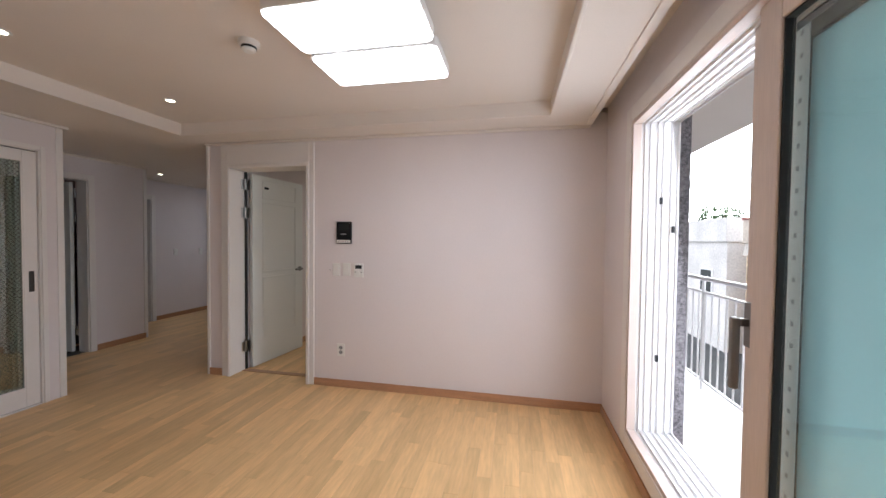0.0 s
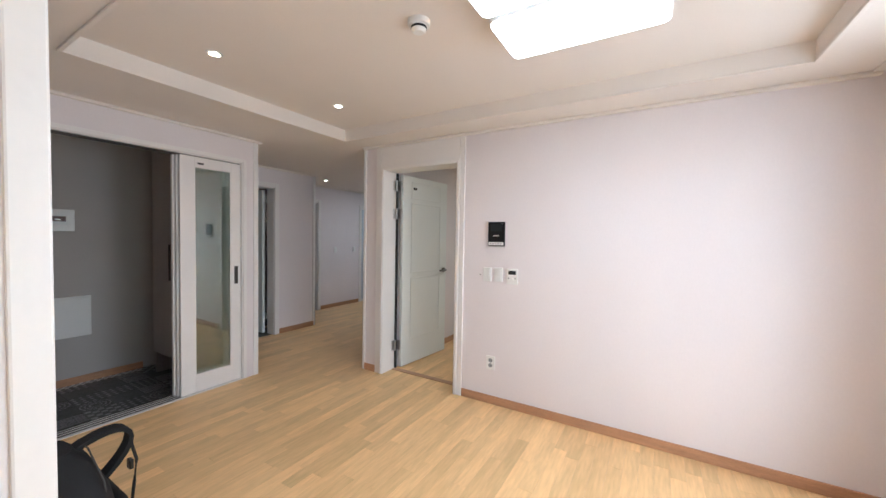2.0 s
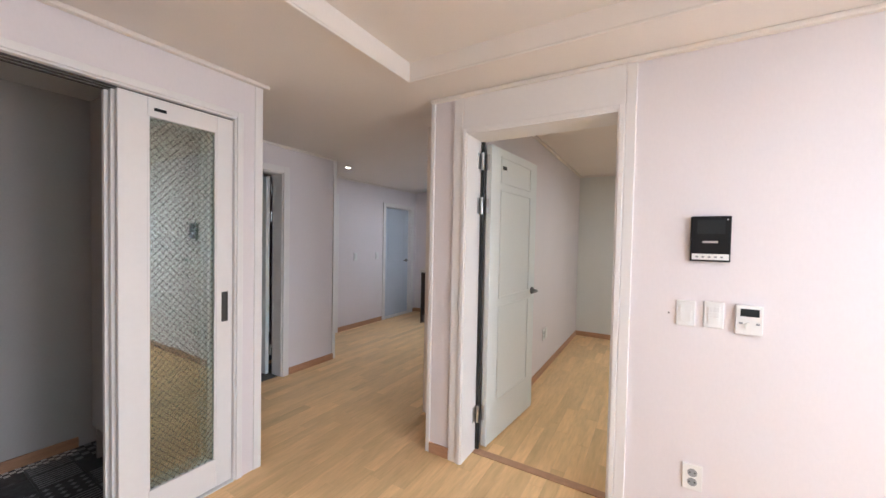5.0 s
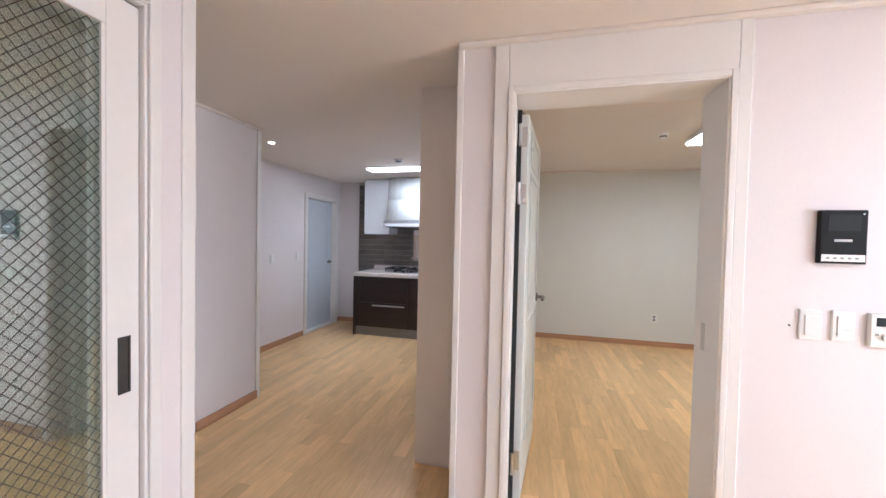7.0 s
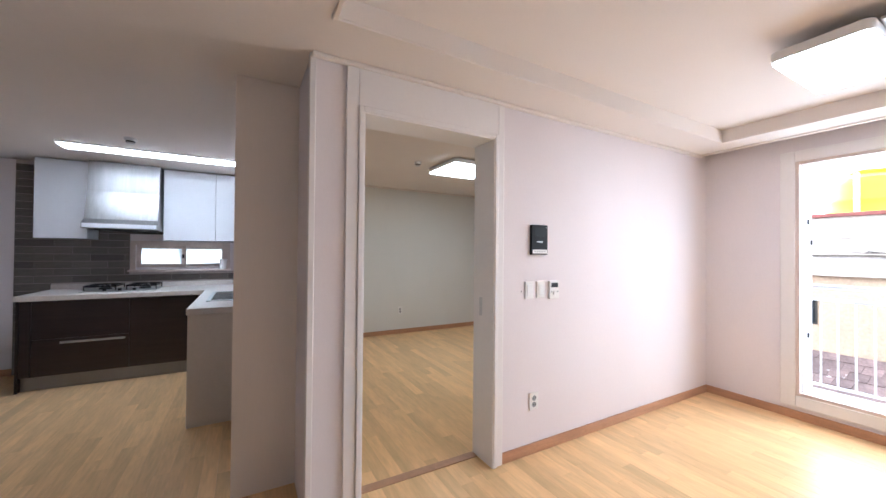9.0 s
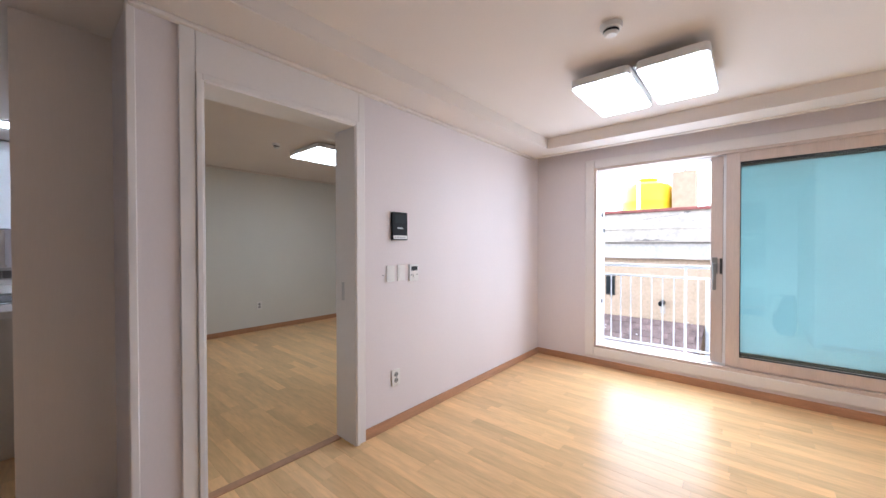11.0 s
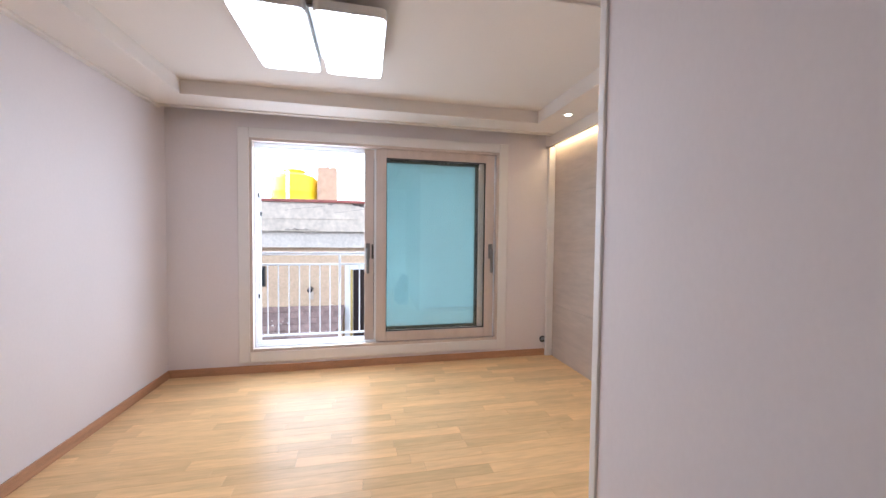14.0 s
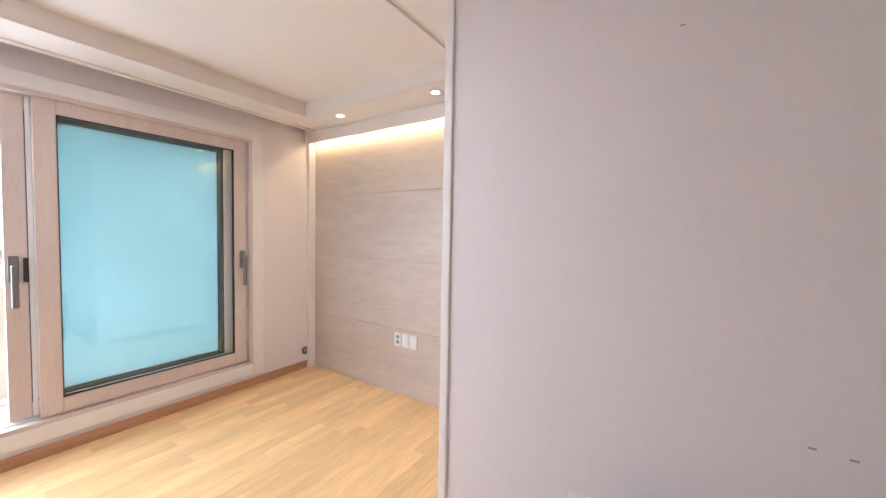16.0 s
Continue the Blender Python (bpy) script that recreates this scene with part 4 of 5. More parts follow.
t = thing("sink", (-2.95, 5.55, 0.90), "steel kitchen sink let into the worktop", "sink")
bm = bmesh.new()
for q in ((-0.22, 0.22, -0.40, -0.37), (-0.22, 0.22, 0.37, 0.40), (-0.22, -0.19, -0.37, 0.37), (0.19, 0.22, -0.37, 0.37)):
    box(bm, *q, 0.0, 0.008, bev=0.002)
part("rim", bm, METAL, t, "brushed steel rim")
part("bowl", B(-0.19, 0.19, -0.37, 0.37, 0.0005, 0.0025), DARKMETAL, t, "dark bowl")
bm = bmesh.new()
for k in range(9):
    rod(bm, (-0.18, -0.34 + k * 0.05, 0.014), (0.18, -0.34 + k * 0.05, 0.014), 0.004, seg=6)
rod(bm, (-0.18, -0.35, 0.014), (-0.18, 0.08, 0.014), 0.005, seg=6)
rod(bm, (0.18, -0.35, 0.014), (0.18, 0.08, 0.014), 0.005, seg=6)
part("drain_rack", bm, DARKMETAL, t, "dark wire drain rack")
part("tap", tube(bmesh.new(), [(0.20, 0.0, 0.0), (0.20, 0.0, 0.24), (0.17, 0.0, 0.30), (0.10, 0.0, 0.31), (0.05, 0.0, 0.27)], 0.013, 10), METAL, t, "steel swan-neck tap", True)


def wall_unit(x0, x1, doors, label):
    t = thing("wall_cabinet", ((x0 + x1) / 2, 6.85, 1.455), label, "kitchen cabinet", "white wall cabinets")
    h = (x1 - x0) / 2
    part("carcass", B(-h, h, -0.15, 0.165, 0.0, 0.825), WHITEGLOSS, t)
    w = 2 * h / doors
    for k in range(doors):
        part("door", B(-h + w * k + 0.0015, -h + w * (k + 1) - 0.0015, -0.172, -0.152, 0.0, 0.825, bev=0.002), WHITEGLOSS, t, "white gloss door")


wall_unit(-4.765, -4.355, 1, "white gloss kitchen wall cabinet beside the hood")
wall_unit(-3.71, -3.20, 1, "white gloss kitchen wall cabinet above the window")
wall_unit(-3.198, -2.64, 1, "white gloss kitchen wall cabinet in the corner")
t = thing("range_hood", (-4.03, 6.75, 1.56), "wide brushed steel range hood above the hob", "range hood")
bm = bmesh.new()
prof = [(-0.31, 0.24, -0.32, 0.0), (-0.31, 0.24, -0.32, 0.055), (-0.302, 0.24, -0.27, 0.10), (-0.298, 0.24, -0.20, 0.40), (-0.298, 0.24, -0.18, 0.72)]
rings = []
for hx, yb, yf, z in prof:
    rings.append([bm.verts.new(p) for p in ((hx, yf, z), (-hx, yf, z), (-hx, yb, z), (hx, yb, z))])
for a, b in zip(rings, rings[1:]):
    for k in range(4):
        bm.faces.new((a[k], a[(k + 1) % 4], b[(k + 1) % 4], b[k]))
bm.faces.new(rings[0][::-1])
bm.faces.new(rings[-1])
part("canopy", bm, HOODSTEEL, t, "brushed steel canopy and duct")
part("filter", B(-0.27, 0.27, -0.26, 0.20, -0.006, -0.001), DARKMETAL, t, "dark grease filter")
part("control_strip", B(-0.30, 0.30, -0.330, -0.320, 0.006, 0.05, bev=0.002), WHITEGLOSS, t, "pale control strip")
t = thing("plastic_tub", (-3.125, 6.965, 1.10), "small white plastic tub on the kitchen window sill", "tub")
part("body", lathe(bmesh.new(), [(0.034, 0.0), (0.040, 0.125), (0.037, 0.125), (0.032, 0.006)], (0, 0, 0), 20), PLASTIC, t, "", True)
part("rim", lathe(bmesh.new(), [(0.040, 0.118), (0.045, 0.120), (0.045, 0.130), (0.038, 0.131)], (0, 0, 0), 20), PLASTIC, t, "", True)

w2 = tagged(thing("window_2", (0, 0, 0), "", ""), "small sliding kitchen window with frosted panes", kind="structure")
a0, a1, b0, b1 = K_WIN
for q in ((a0 - 0.05, a0, b0 - 0.05, b1 + 0.05), (a1, a1 + 0.05, b0 - 0.05, b1 + 0.05), (a0, a1, b1, b1 + 0.05)):
    part("casing", B(q[0], q[1], KB - 0.022, KB, q[2], q[3], bev=0.003), SASH, w2)
part("window_sill", B(a0 - 0.06, a1 + 0.06, KB - 0.09, KB, b0 - 0.05, b0 - 0.028, bev=0.004), SASH, w2, "wood-film window sill")
mid = (a0 + a1) / 2
for x0, x1, yy in ((a0, mid + 0.03, KB + 0.02), (mid - 0.03, a1, KB + 0.06)):
    s = part("sash", B(x0, x0 + 0.045, yy, yy + 0.03, b0, b1, bev=0.002), SASH, w2)
    part("stile", B(x1 - 0.045, x1, yy, yy + 0.03, b0, b1, bev=0.002), SASH, s)
    part("rail", B(x0 + 0.045, x1 - 0.045, yy, yy + 0.03, b1 - 0.04, b1, bev=0.002), SASH, s)
    part("rail", B(x0 + 0.045, x1 - 0.045, yy, yy + 0.03, b0, b0 + 0.04, bev=0.002), SASH, s)
    p = part("pane", B(x0 + 0.045, x1 - 0.045, yy + 0.012, yy + 0.018, b0 + 0.04, b1 - 0.04), KFROST, s, "frosted pane with an etched diamond")
    p.visible_shadow = False
    cx, cz = (x0 + x1) / 2, (b0 + b1) / 2
    bm = bmesh.new()
    for (u0, v0), (u1, v1) in (((-0.06, 0), (0, 0.055)), ((0, 0.055), (0.06, 0)), ((0.06, 0), (0, -0.055)), ((0, -0.055), (-0.06, 0))):
        rod(bm, (cx + u0, yy + 0.010, cz + v0), (cx + u1, yy + 0.010, cz + v1), 0.0025, seg=6)
    part("etching", bm, GREYPLASTIC, s)
part("latch", B(mid - 0.012, mid + 0.012, KB + 0.008, KB + 0.02, 1.24, 1.29, bev=0.003), BLACK, w2)

# ---- backpack on the floor by the partition ----
t = thing("backpack", (-1.98, 0.965, 0), "black nylon backpack standing on the floor against the wall", "backpack")
t.scale = (1.18, 1.05, 1.18)
bm = bmesh.new()
rings = []
for z, hx, hy, oy in ((0.0, 0.13, 0.075, 0), (0.03, 0.155, 0.095, 0), (0.18, 0.165, 0.11, 0.005), (0.32, 0.155, 0.095, -0.01), (0.42, 0.125, 0.07, -0.03), (0.47, 0.07, 0.04, -0.05)):
    ring = []
    for k in range(20):
        a = k * 2 * math.pi / 20
        cx, cy = math.cos(a), math.sin(a)
        ring.append(bm.verts.new((hx * math.copysign(abs(cx) ** 0.6, cx), oy + hy * math.copysign(abs(cy) ** 0.6, cy), z)))
    rings.append(ring)
for a, b in zip(rings, rings[1:]):
    for k in range(20):
        bm.faces.new((a[k], a[(k + 1) % 20], b[(k + 1) % 20], b[k]))
bm.faces.new(rings[0][::-1])
bm.faces.new(rings[-1])
part("bag_body", bm, FABRIC, t, "black nylon bag body", True)
part("front_pocket", B(-0.11, 0.11, 0.09, 0.135, 0.05, 0.26, bev=0.02), FABRIC, t, "", True)
part("zip", tube(bmesh.new(), [(-0.15, 0.06, 0.20), (-0.13, 0.05, 0.36), (-0.05, 0.03, 0.455), (0.05, 0.03, 0.455), (0.13, 0.05, 0.36), (0.15, 0.06, 0.20)], 0.003, 6), DARKMETAL, t, "dark zip", True)


def strap(pts, w, th, name, label=""):
    """A flat padded strap through pts, w wide along x."""
    bm = bmesh.new()
    pts = [Vector(p) for p in pts]
    rings = []
    for i, p in enumerate(pts):
        d = (pts[min(i + 1, len(pts) - 1)] - pts[max(i - 1, 0)]).normalized()
        nrm = Vector((1, 0, 0)).cross(d).normalized()
        rings.append([bm.verts.new(p + Vector((sx * w / 2, 0, 0)) + nrm * sn * th / 2) for sx, sn in ((-1, -1), (1, -1), (1, 1), (-1, 1))])
    for a, b in zip(rings, rings[1:]):
        for k in range(4):
            bm.faces.new((a[k], a[(k + 1) % 4], b[(k + 1) % 4], b[k]))
    bm.faces.new(rings[0][::-1])
    bm.faces.new(rings[-1])
    return part(name, bm, FABRIC, t, label, True)


sp = strap([(0.0, -0.02 + 0.19 * math.sin(a), 0.44 + 0.10 * math.sin(a * 0.9) - 0.11 * (1 - math.cos(a))) for a in [k * math.pi / 14 for k in range(15)]], 0.05, 0.016, "shoulder_strap", "looped padded shoulder strap")
part("webbing", tube(bmesh.new(), [(0.0, 0.17, 0.42), (0.01, 0.19, 0.33), (0.0, 0.185, 0.24), (0.01, 0.17, 0.15)], 0.006, 6), FABRIC, t, "hanging black webbing", True)
part("buckle", B(-0.015, 0.015, 0.165, 0.18, 0.30, 0.335, bev=0.003), BLACK, t)

# ---- outside: balcony ----
structure("balcony_floor", B(1.41, 2.30, -3.0, 9.0, -0.30, -0.04), PALETILE, "pale tiled balcony floor")
t = thing("balcony_rail", (2.17, 3.0, -0.04), "stainless steel balcony railing with upright bars", "railing")
for z, r in ((1.07, 0.022), (0.94, 0.014), (0.09, 0.014)):
    part("rail", rod(bmesh.new(), (0, -6.0, z), (0, 6.0, z), r, seg=14), STAINLESS, t, "", True)
for k in range(11):
    y = -5.38 + k * 1.08
    part("post", rod(bmesh.new(), (0, y, 0), (0, y, 1.05), 0.015), STAINLESS, t, "", True)
bar = finish("bar", rod(bmesh.new(), (0, 0, 0.09), (0, 0, 0.94), 0.008, seg=8), STAINLESS, True)
for k in range(100):
    ob = new("bar", bar)
    ob.parent = t
    ob.location = (0, -5.9 + k * 0.118, 0)

# ---- outside: house across the lane ----
ground = structure("ground", B(1.42, 260, -260, 260, -3.4, -3.2), ASPHALT, "grey lane and ground")
h = thing("neighbour_house", (9.0, 3.0, -3.2), "old concrete house with a parapet and peach plaster walls", "house")
FZ = 3.2


def hb(x0, x1, y0, y1, z0, z1, bev=0.0):
    """A box in the house's own space from world heights."""
    return B(x0 - 9.0, x1 - 9.0, y0 - 3.0, y1 - 3.0, z0 + FZ, z1 + FZ, bev=bev)


part("wall", hb(9.15, 16, -9, 16, -3.2, 1.19), STUCCO, h, "peach plaster wall")
part("parapet", hb(9.0, 9.25, -9, 16, 1.37, 2.24), CONCRETE, h, "stained grey concrete parapet")
part("ledge", hb(8.985, 9.25, -9, 16, 1.745, 1.765, bev=0.004), CONCRETE, h)
part("ledge", hb(8.975, 9.25, -9, 16, 1.365, 1.395, bev=0.004), CONCRETE, h)
bm = bmesh.new()
ring0 = [bm.verts.new(p) for p in ((0.02, -12, 0.90 + FZ), (0.02, 13, 0.90 + FZ), (0.09, 13, 1.36 + FZ), (0.09, -12, 1.36 + FZ))]
ring1 = [bm.verts.new(v.co + Vector((0.16, 0, 0))) for v in ring0]
bm.faces.new(ring0)
bm.faces.new(ring1[::-1])
for k in range(4):
    bm.faces.new((ring0[k], ring0[(k + 1) % 4], ring1[(k + 1) % 4], ring1[k]))
part("eave_slope", bm, PALEDECK, h, "pale steep roof slope under the parapet")
part("eave", hb(9.005, 9.15, -9, 16, 0.875, 0.898, bev=0.004), CONCRETE, h, "thin grey eave lip")
# dark run-off stains and cracks on the parapet
srng = random.Random(21)
for k in range(26):
    y, z = srng.uniform(0.5, 8.5), srng.choice((1.755, 1.40, 1.42, 2.22))
    bm = bmesh.new()
    hang = srng.uniform(0.05, 0.24) * (1 if z > 1.5 else -0.4)
    n = 9
    w = srng.uniform(0.06, 0.42)
    top = [bm.verts.new((-0.004, y - 3.0 - w + 2 * w * i / n, z + FZ)) for i in range(n + 1)]
    low = [bm.verts.new((-0.004, v.co.y, v.co.z - hang * (0.15 + 0.85 * srng.random()) * math.sin(math.pi * (i + 0.3) / (n + 0.6)))) for i, v in enumerate(top)]
    for i in range(n):
        bm.faces.new((top[i], top[i + 1], low[i + 1], low[i]))
    g = bmesh.ops.extrude_face_region(bm, geom=list(bm.faces))
    bmesh.ops.translate(bm, verts=[v for v in g["geom"] if isinstance(v, bmesh.types.BMVert)], vec=(0.003, 0, 0))
    part("stain", bm, STAIN if k % 3 == 0 else CONCRETE, h)
for k in range(3):
    bm = bmesh.new()
    y, z = (2.6, 4.0, 6.2)[k], (1.95, 2.0, 1.86)[k]
    pts = [(-0.003, y - 3.0 - 0.14 * i, z + FZ + 0.018 * i + srng.uniform(-0.012, 0.012)) for i in range(9)]
    tube(bm, pts, 0.005, 5)
    part("crack", bm, STAIN, h)
part("coping", hb(8.94, 9.32, -9, 16, 2.24, 2.33, bev=0.01), REDROOF, h, "dull red coping")
part("roof", hb(9.25, 16, -9, 16, 1.19, 1.6), CONCRETE, h)
for y in (4.72, 7.6, 10.4, -1.5):
    wn_ = part("window", hb(9.12, 9.16, y - 0.14, y + 0.14, -0.30, 0.32, bev=0.004), DARKOLIVE, h, "small dark window")
    part("pane", hb(9.11, 9.125, y - 0.11, y + 0.11, -0.26, 0.28), LCD, wn_)
dr = part("door", hb(9.05, 9.16, 1.40, 2.28, -3.2, 0.33, bev=0.01), PVC, h, "white door surround")
part("door_leaf", hb(9.02, 9.06, 1.45, 2.02, -3.2, 0.20, bev=0.004), DARKWOOD, dr, "dark brown door leaf")
part("door_edge", hb(9.02, 9.06, 2.04, 2.12, -3.2, 0.20), YELLOWISH, dr)
pv = part("vent_pipe", rod(bmesh.new(), (-0.15, 0.29, -0.40 + FZ), (0.20, 0.29, -0.40 + FZ), 0.07, seg=16), BLACK, h, "black vent pipe", True)
part("soot", hb(9.135, 9.155, 3.22, 3.36, -0.72, -0.48), CONCRETE, pv, "grey patch below the vent")
for y in (9.2, 11.8):
    part("door", hb(9.08, 9.16, y - 0.5, y + 0.5, -3.2, -0.3, bev=0.01), DARKWOOD, h, "brown door")
t = thing("lean_to_roof", (8.1, 4.2, -3.2), "low brown slate lean-to roof against the house", "roof")
bm = bmesh.new()
r0 = [bm.verts.new(p) for p in ((-0.9, -1.9, 1.62), (-0.9, 4.5, 1.62), (1.0, 4.5, 2.28), (1.0, -1.9, 2.28))]
r1 = [bm.verts.new(v.co + Vector((0, 0, -0.09))) for v in r0]
bm.faces.new(r0)
bm.faces.new(r1[::-1])
for k in range(4):
    bm.faces.new((r0[k], r0[(k + 1) % 4], r1[(k + 1) % 4], r1[k]))
part("deck", bm, BROWNROOF, t)
part("wall", B(-0.75, 1.0, -1.85, 4.45, 0.0, 1.6), STUCCO, t)
slate = finish("slate", B(-0.16, 0.16, -0.14, 0.14, 0.0, 0.018), BROWNROOF)
for i in range(6):
    for j in range(22):
        ob = new("slate", slate)
        ob.parent = t
        x = -0.80 + i * 0.31
        ob.matrix_local = pose(x, -1.76 + j * 0.29 + (0.145 if i % 2 else 0), 1.655 + (x + 0.9) * 0.3474 + random.uniform(0, 0.01), 0, -18 + random.uniform(-2, 2), random.uniform(-2, 2))
# clusters of small pale specks over the upper slates
t = thing("rubble", (8.1, 4.2, -3.2), "pale specks scattered over the slate roof", "rubble")
t["kind"] = "stuff"
bm = bmesh.new()
for k in range(16):
    cy, cx = random.uniform(-1.7, 4.2), random.uniform(0.05, 0.85)
    for j in range(random.randint(1, 6)):
        y, x = cy + random.gauss(0, 0.13), min(0.92, max(-0.1, cx + random.gauss(0, 0.08)))
        r = random.uniform(0.008, 0.022)
        bmesh.ops.create_icosphere(bm, subdivisions=1, radius=r, matrix=Matrix.LocRotScale((x, y, 1.69 + (x + 0.9) * 0.3474), None, (1.6, random.uniform(1, 2.6), 0.6)))
part("specks", bm, TRIM, t)


def tank(x, y, z, r, hgt):
    t = thing("water_tank", (x, y, z), "bright yellow plastic rooftop water tank with a round lid", "water tank", "water tanks")
    part("body", lathe(bmesh.new(), [(r * 0.97, 0.0), (r, 0.05), (r, hgt * 0.3), (r * 1.015, hgt * 0.32), (r, hgt * 0.34), (r, hgt * 0.62), (r * 1.015, hgt * 0.64), (r, hgt * 0.66), (r, hgt * 0.86), (r * 0.9, hgt * 0.94), (r * 0.55, hgt)], (0, 0, 0), 32), YELLOW, t, "", True)
    part("neck", lathe(bmesh.new(), [(r * 0.38, hgt), (r * 0.38, hgt + 0.08)], (0, 0, 0), 24), YELLOW, t, "", True)
    part("lid", lathe(bmesh.new(), [(r * 0.48, hgt + 0.08), (r * 0.48, hgt + 0.12), (r * 0.3, hgt + 0.16)], (0, 0, 0), 24), YELLOW, t, "yellow lid", True)


tank(11.7, 4.22, 1.6, 0.80, 1.9)
tank(12.9, 3.62, 1.6, 0.50, 1.72)
t = thing("rooftop_stand", (11.6, 4.2, 1.6), "white pipe standing before the tanks", "pipe")
part("pipe", rod(bmesh.new(), (-0.92, 0.06, 0), (-0.92, 0.06, 1.85), 0.055), PVC, t, "", True)
t = thing("chimney", (11.5, 3.04, 1.6), "pinkish plastered rooftop chimney block", "chimney")
part("block", B(-0.3, 0.3, -0.33, 0.33, 0, 2.12, bev=0.02), SKINBRICK, t)
part("cowl", B(-0.05, 0.05, -0.04, 0.04, 2.12, 2.22, bev=0.01), DARKMETAL, t)

# tall neighbour beside the lane and a tree top behind the roofs
t = thing("white_house", (13.0, 22.0, -3.2), "pale rendered house with a flat parapet roof", "house")
part("wall", B(-4, 6, -5, 8, 0, 4.6), RENDER_W, t, "pale rendered wall")
part("parapet", B(-4.1, 6.1, -5.1, 8.1, 4.6, 5.6, bev=0.02), RENDER_W, t, "pale parapet")
for k in range(4):
    wv = part("window", B(-4.06, -3.98, -4.0 + k * 2.6, -3.0 + k * 2.6, 2.2, 3.4, bev=0.01), PVC, t)
    part("pane", B(-4.08, -4.055, -3.93 + k * 2.6, -3.07 + k * 2.6, 2.27, 3.33), LCD, wv)
t = thing("tree", (17.0, 34.0, -3.2), "leafy green tree rising behind the roofs", "tree")
bm = bmesh.new()
rod(bm, (0, 0, 0), (0.1, 0, 4.5), 0.3, 0.18)
for k in range(7):
    a = k * 0.9
    rod(bm, (0.1, 0, 3.4 + 0.2 * k), (1.6 * math.cos(a), 1.6 * math.sin(a), 5.4 + 0.25 * k), 0.10, 0.03, 8)
part("trunk", bm, BARK, t)
bm = bmesh.new()
for k in range(1500):
    v = Vector((random.gauss(0, 1), random.gauss(0, 1), random.gauss(0, 0.8)))
    v = v.normalized() * (random.random() ** 0.4) * 2.6
    c = Vector((0, 0, 5.9)) + 0.75 * v + Vector((0.5 * math.sin(3 * v.x), 0.5 * math.cos(2.3 * v.y), 0))
    q = Euler((random.uniform(0, 6), random.uniform(0, 6), random.uniform(0, 6))).to_matrix()
    s = random.uniform(0.10, 0.2)
    bm.faces.new([bm.verts.new(c + q @ Vector(p)) for p in ((-s, 0, 0), (0, -s * 0.5, 0), (s, 0, 0), (0, s * 0.5, 0))])
part("crown", bm, LEAF, t)


# ---- pieces ----
# floor strips run along y; the living room's are parts, the rest one joined part
SW = 0.082
LENGTHS = (0.42, 0.55, 0.68, 0.80, 0.95)
STARTS = (0.14, 0.24, 0.33)


def strip_mesh(name, length):
    g, c = 0.0002, 0.0006
    bm = bmesh.new()
    x0, x1, y0, y1 = -SW / 2 + g, SW / 2 - g, g, length - g
    lo = [bm.verts.new(p) for p in ((x0, y0, -0.006), (x1, y0, -0.006), (x1, y1, -0.006), (x0, y1, -0.006))]
    mi = [bm.verts.new((v.co.x, v.co.y, -c)) for v in lo]
    hi = [bm.verts.new((v.co.x + (c if v.co.x < 0 else -c), v.co.y + (c if v.co.y < 0.1 else -c), 0.0)) for v in lo]
    bm.faces.new(hi)
    for a, b in ((lo, mi), (mi, hi)):
        for k in range(4):
            bm.faces.new((a[k], a[(k + 1) % 4], b[(k + 1) % 4], b[k]))
    return finish(name, bm, FLOOR)


strips = {n: strip_mesh("floor_strip", n) for n in LENGTHS + STARTS}
rng = random.Random(5)
rest_v, rest_f = [], []
count = 0
col = 0
x = EX - SW / 2
while x > -5.36:
    west = x < -3.39
    y = 2.49 if west else -0.33
    first = True
    while y < 7.0:
        n = rng.choice(LENGTHS[:3] if west and y < 2.5 else LENGTHS)
        if first and rng.random() < 0.6:
            n = rng.choice(STARTS)
        first = False
        if y + n > 7.18:
            n = 0.14
        yc, xe = y + n / 2, x
        living = -3.39 < xe < EX and y > -0.9 and y < NY
        outside = (xe < -4.6 and yc < 4.0) or (xe < -1.19 and yc + n / 2 < 0.60)
        if not outside:
            if living and count < 300:
                ob = new("floor_strip", strips[n])
                ob.parent = floor
                ob.location = (x, y, 0)
                count += 1
            else:
                me = strips[n]
                o = len(rest_v)
                rest_v += [(v.co.x + x, v.co.y + y, v.co.z) for v in me.vertices]
                rest_f += [tuple(i + o for i in p.vertices) for p in me.polygons]
        y += n
    x -= SW
me = bpy.data.meshes.new("floor_strips")
me.from_pydata(rest_v, [], rest_f)
me.materials.append(FLOOR)
ob = tagged(new("floor_strips", me), kind="stuff")
ob.parent = floor

# feature wall: large pale stone tiles
fw = structure("wall_feature", B(-1.185, 1.045, -0.330, -0.322, 0, ZC), PALEJOINT, "taupe stone-look tiled feature wall")
TH = (0.0, 0.55, 1.12, 1.69, 2.26)
for r in range(4):
    ob = new("tile", finish("tile", B(-1.182, 1.042, -0.322, TVY, TH[r] + 0.002, TH[r + 1] - 0.0008, bev=0.0012), PAPER_TV))
    ob.parent = fw

# kitchen wall tiles: slim brown tiles laid level
kt = structure("wall_tiling", B(-5.02, -4.735, KB - 0.004, KB - 0.001, 0.0, ZC), PALEJOINT, "dark brown slim wall tiles with pale joints")
backs = structure("wall_tiling_back", B(-4.735, -2.62, KB - 0.004, KB - 0.001, 0.951, 1.075), PALEJOINT, "joints behind the worktop tiles")
backs2 = structure("wall_tiling_back", B(-4.735, -4.075, KB - 0.004, KB - 0.001, 1.075, ZC), PALEJOINT, "joints behind the hob tiles")
slim = {}


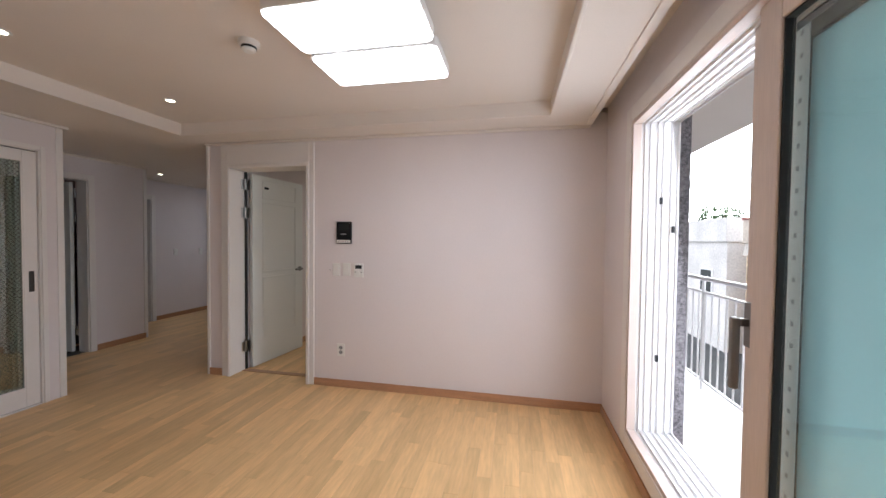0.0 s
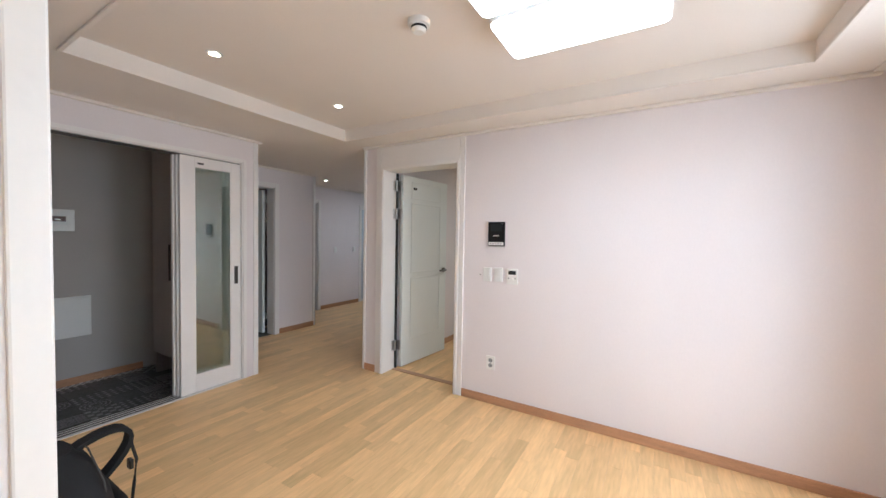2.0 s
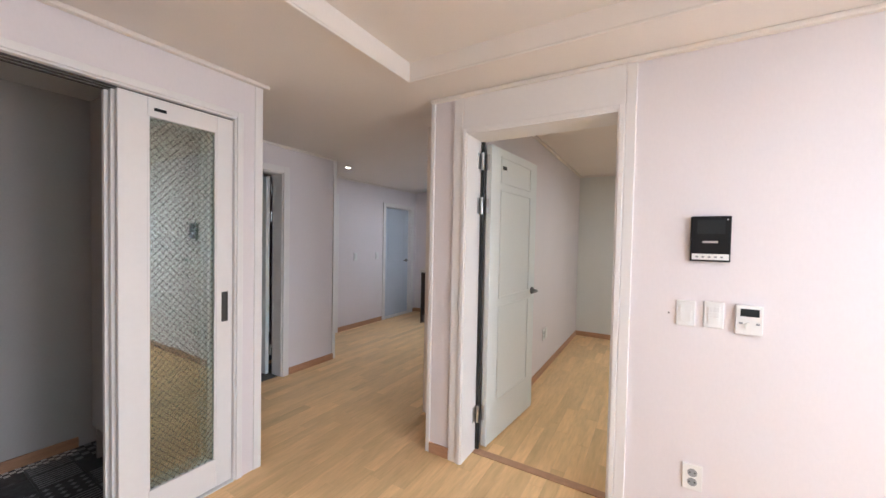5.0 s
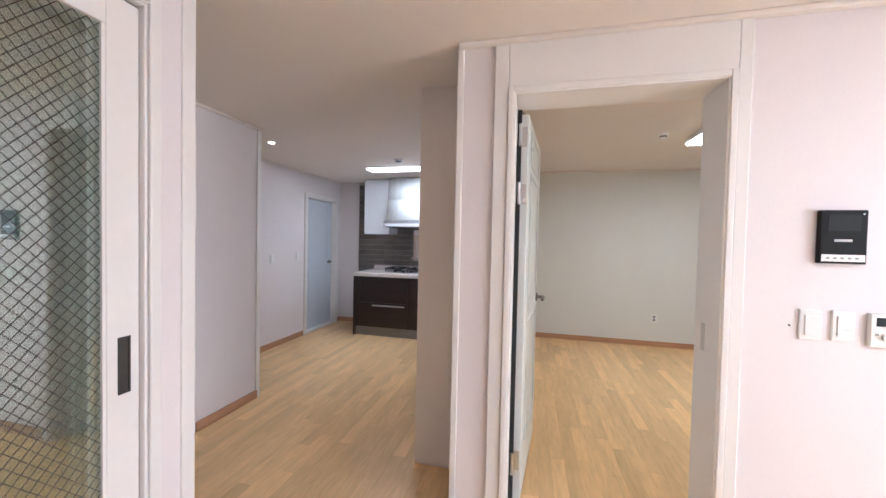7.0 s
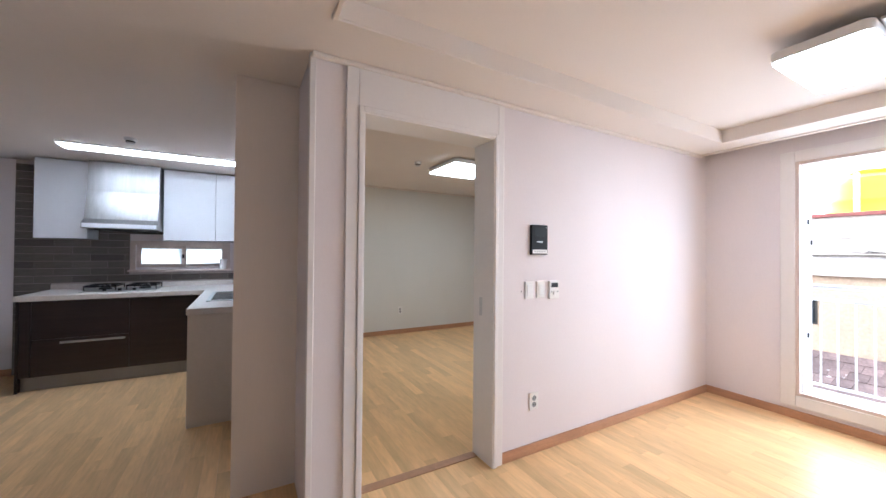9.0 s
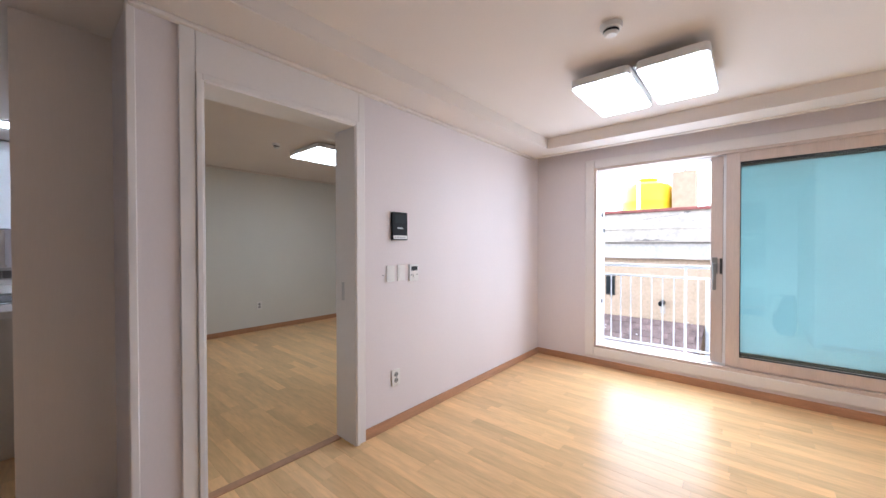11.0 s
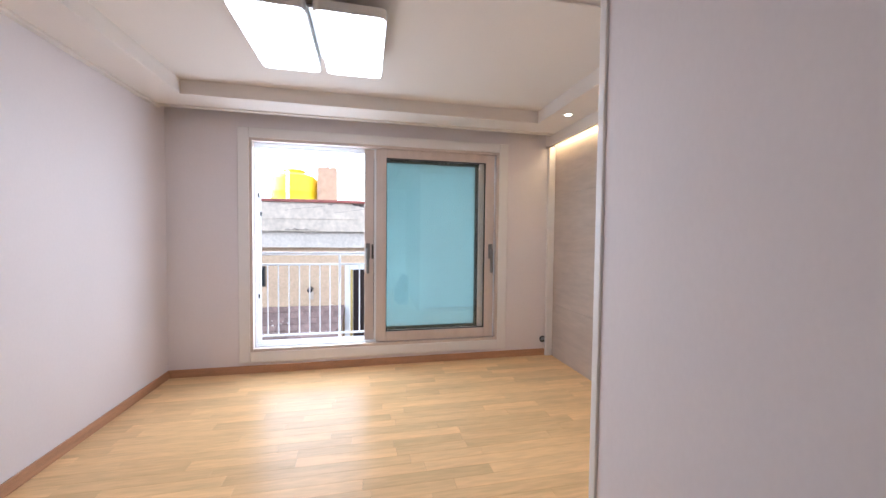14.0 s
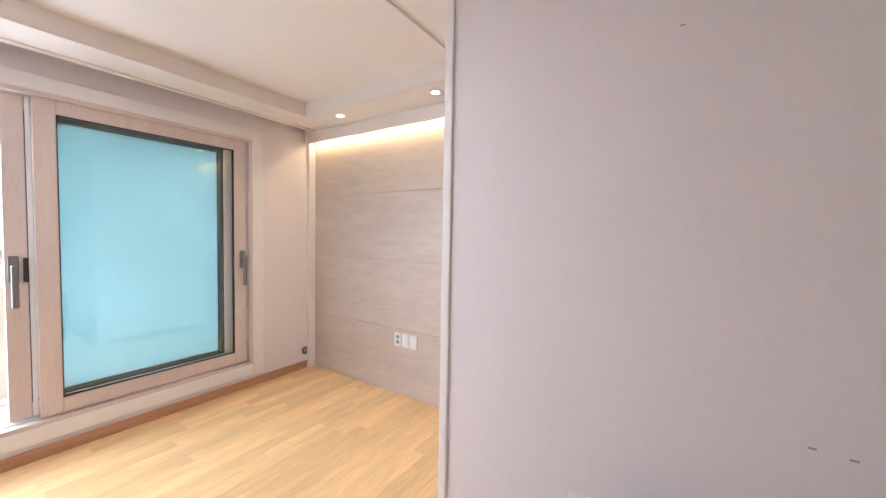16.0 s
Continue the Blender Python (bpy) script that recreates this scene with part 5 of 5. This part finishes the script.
def ktile(x0, x1, z0, z1):
    key = (round(x1 - x0, 3), round(z1 - z0, 3))
    if key not in slim:
        w, hh = key
        slim[key] = finish("tile", B(0.0015, w - 0.0015, -0.006, 0.0, 0.002, hh - 0.002), KTILE)
    ob = new("tile", slim[key])
    ob.parent = kt
    ob.location = (x0, KB - 0.004, z0)


H = 0.0805
for r in range(int(ZC / H)):
    z = r * H
    x = -5.02 + (0.0 if r % 2 else -0.15)
    while x < -2.70:
        a, b = max(x, -5.02), min(x + 0.30, -2.62)
        x += 0.30
        if b - a < 0.03:
            continue
        if b > -4.735 and z < 0.95:
            if a < -4.735:
                b = -4.735
            else:
                continue
        if a > -4.36 and z > 1.50 and a > -3.75:
            continue
        if b > K_WIN[0] - 0.055 and z + H > K_WIN[2] - 0.055 and z < K_WIN[3] + 0.055:
            if a < K_WIN[0] - 0.10:
                b = K_WIN[0] - 0.055
            else:
                continue
        ktile(a, b, z, z + H)

# entry floor tiles: dark cement tiles, some with pale patterns
ef = structure("entry_floor", B(-4.68, -3.525, 0.45, 2.47, -0.12, -0.058), GROUT, "dark patterned cement tile floor of the entry")
E = 0.20
tile0 = finish("tile", B(0.001, E - 0.001, 0.001, E - 0.001, -0.058, -0.050, bev=0.001), TILE_E)


def pattern_mesh(kind):
    """Pale inlay that lies just proud of a tile."""
    bm = bmesh.new()
    z0, z1 = -0.0500, -0.0494

    def quad(pts):
        vs = [bm.verts.new((p[0] * E, p[1] * E, z1)) for p in pts]
        bm.faces.new(vs)
        lo = [bm.verts.new((p[0] * E, p[1] * E, z0)) for p in pts]
        for k in range(len(pts)):
            bm.faces.new((vs[k], lo[k], lo[(k + 1) % len(pts)], vs[(k + 1) % len(pts)]))

    if kind == 0:
        for k in range(7):
            a = 0.06 + k * 0.13
            quad(((a, 0.05), (a + 0.05, 0.05), (a + 0.05, 0.95), (a, 0.95)))
    elif kind == 1:
        for i in range(4):
            for j in range(4):
                c, d, s = 0.125 + i * 0.25, 0.125 + j * 0.25, 0.075
                quad(((c - s, d), (c, d - s), (c + s, d), (c, d + s)))
    elif kind == 2:
        for i in range(5):
            for j in range(5):
                if (i + j) % 2 == 0:
                    quad(((i * 0.2 + 0.01, j * 0.2 + 0.01), (i * 0.2 + 0.19, j * 0.2 + 0.01), (i * 0.2 + 0.19, j * 0.2 + 0.19), (i * 0.2 + 0.01, j * 0.2 + 0.19)))
    else:
        for r in (0.16, 0.30, 0.44):
            for k in range(16):
                a, b = k * math.pi / 8, (k + 0.7) * math.pi / 8
                quad([(0.5 + q * math.cos(u), 0.5 + q * math.sin(u)) for q, u in ((r, a), (r, b), (r + 0.05, b), (r + 0.05, a))])
    return finish("inlay", bm, TILE_W)


inlays = [pattern_mesh(k) for k in range(4)]
rng = random.Random(9)
for i in range(6):
    for j in range(10):
        x, y = -4.68 + i * E, 0.46 + j * E
        if x + E > -3.52:
            continue
        ob = new("tile", tile0)
        ob.parent = ef
        ob.location = (x, y, 0)
        k = rng.randrange(6)
        if k < 4:
            o2 = new("inlay", inlays[k])
            o2.parent = ob
bm = bmesh.new()
for k in range(62):
    for r in range(3):
        if (k + r) % 2 == 0:
            x, y = -4.667 + r * 0.024, 0.46 + k * 0.0265
            box(bm, x, x + 0.022, y, y + 0.0245, -0.05, -0.0482)
structure("entry_border", bm, COUNTER, "pale mosaic strip along the entry wall")
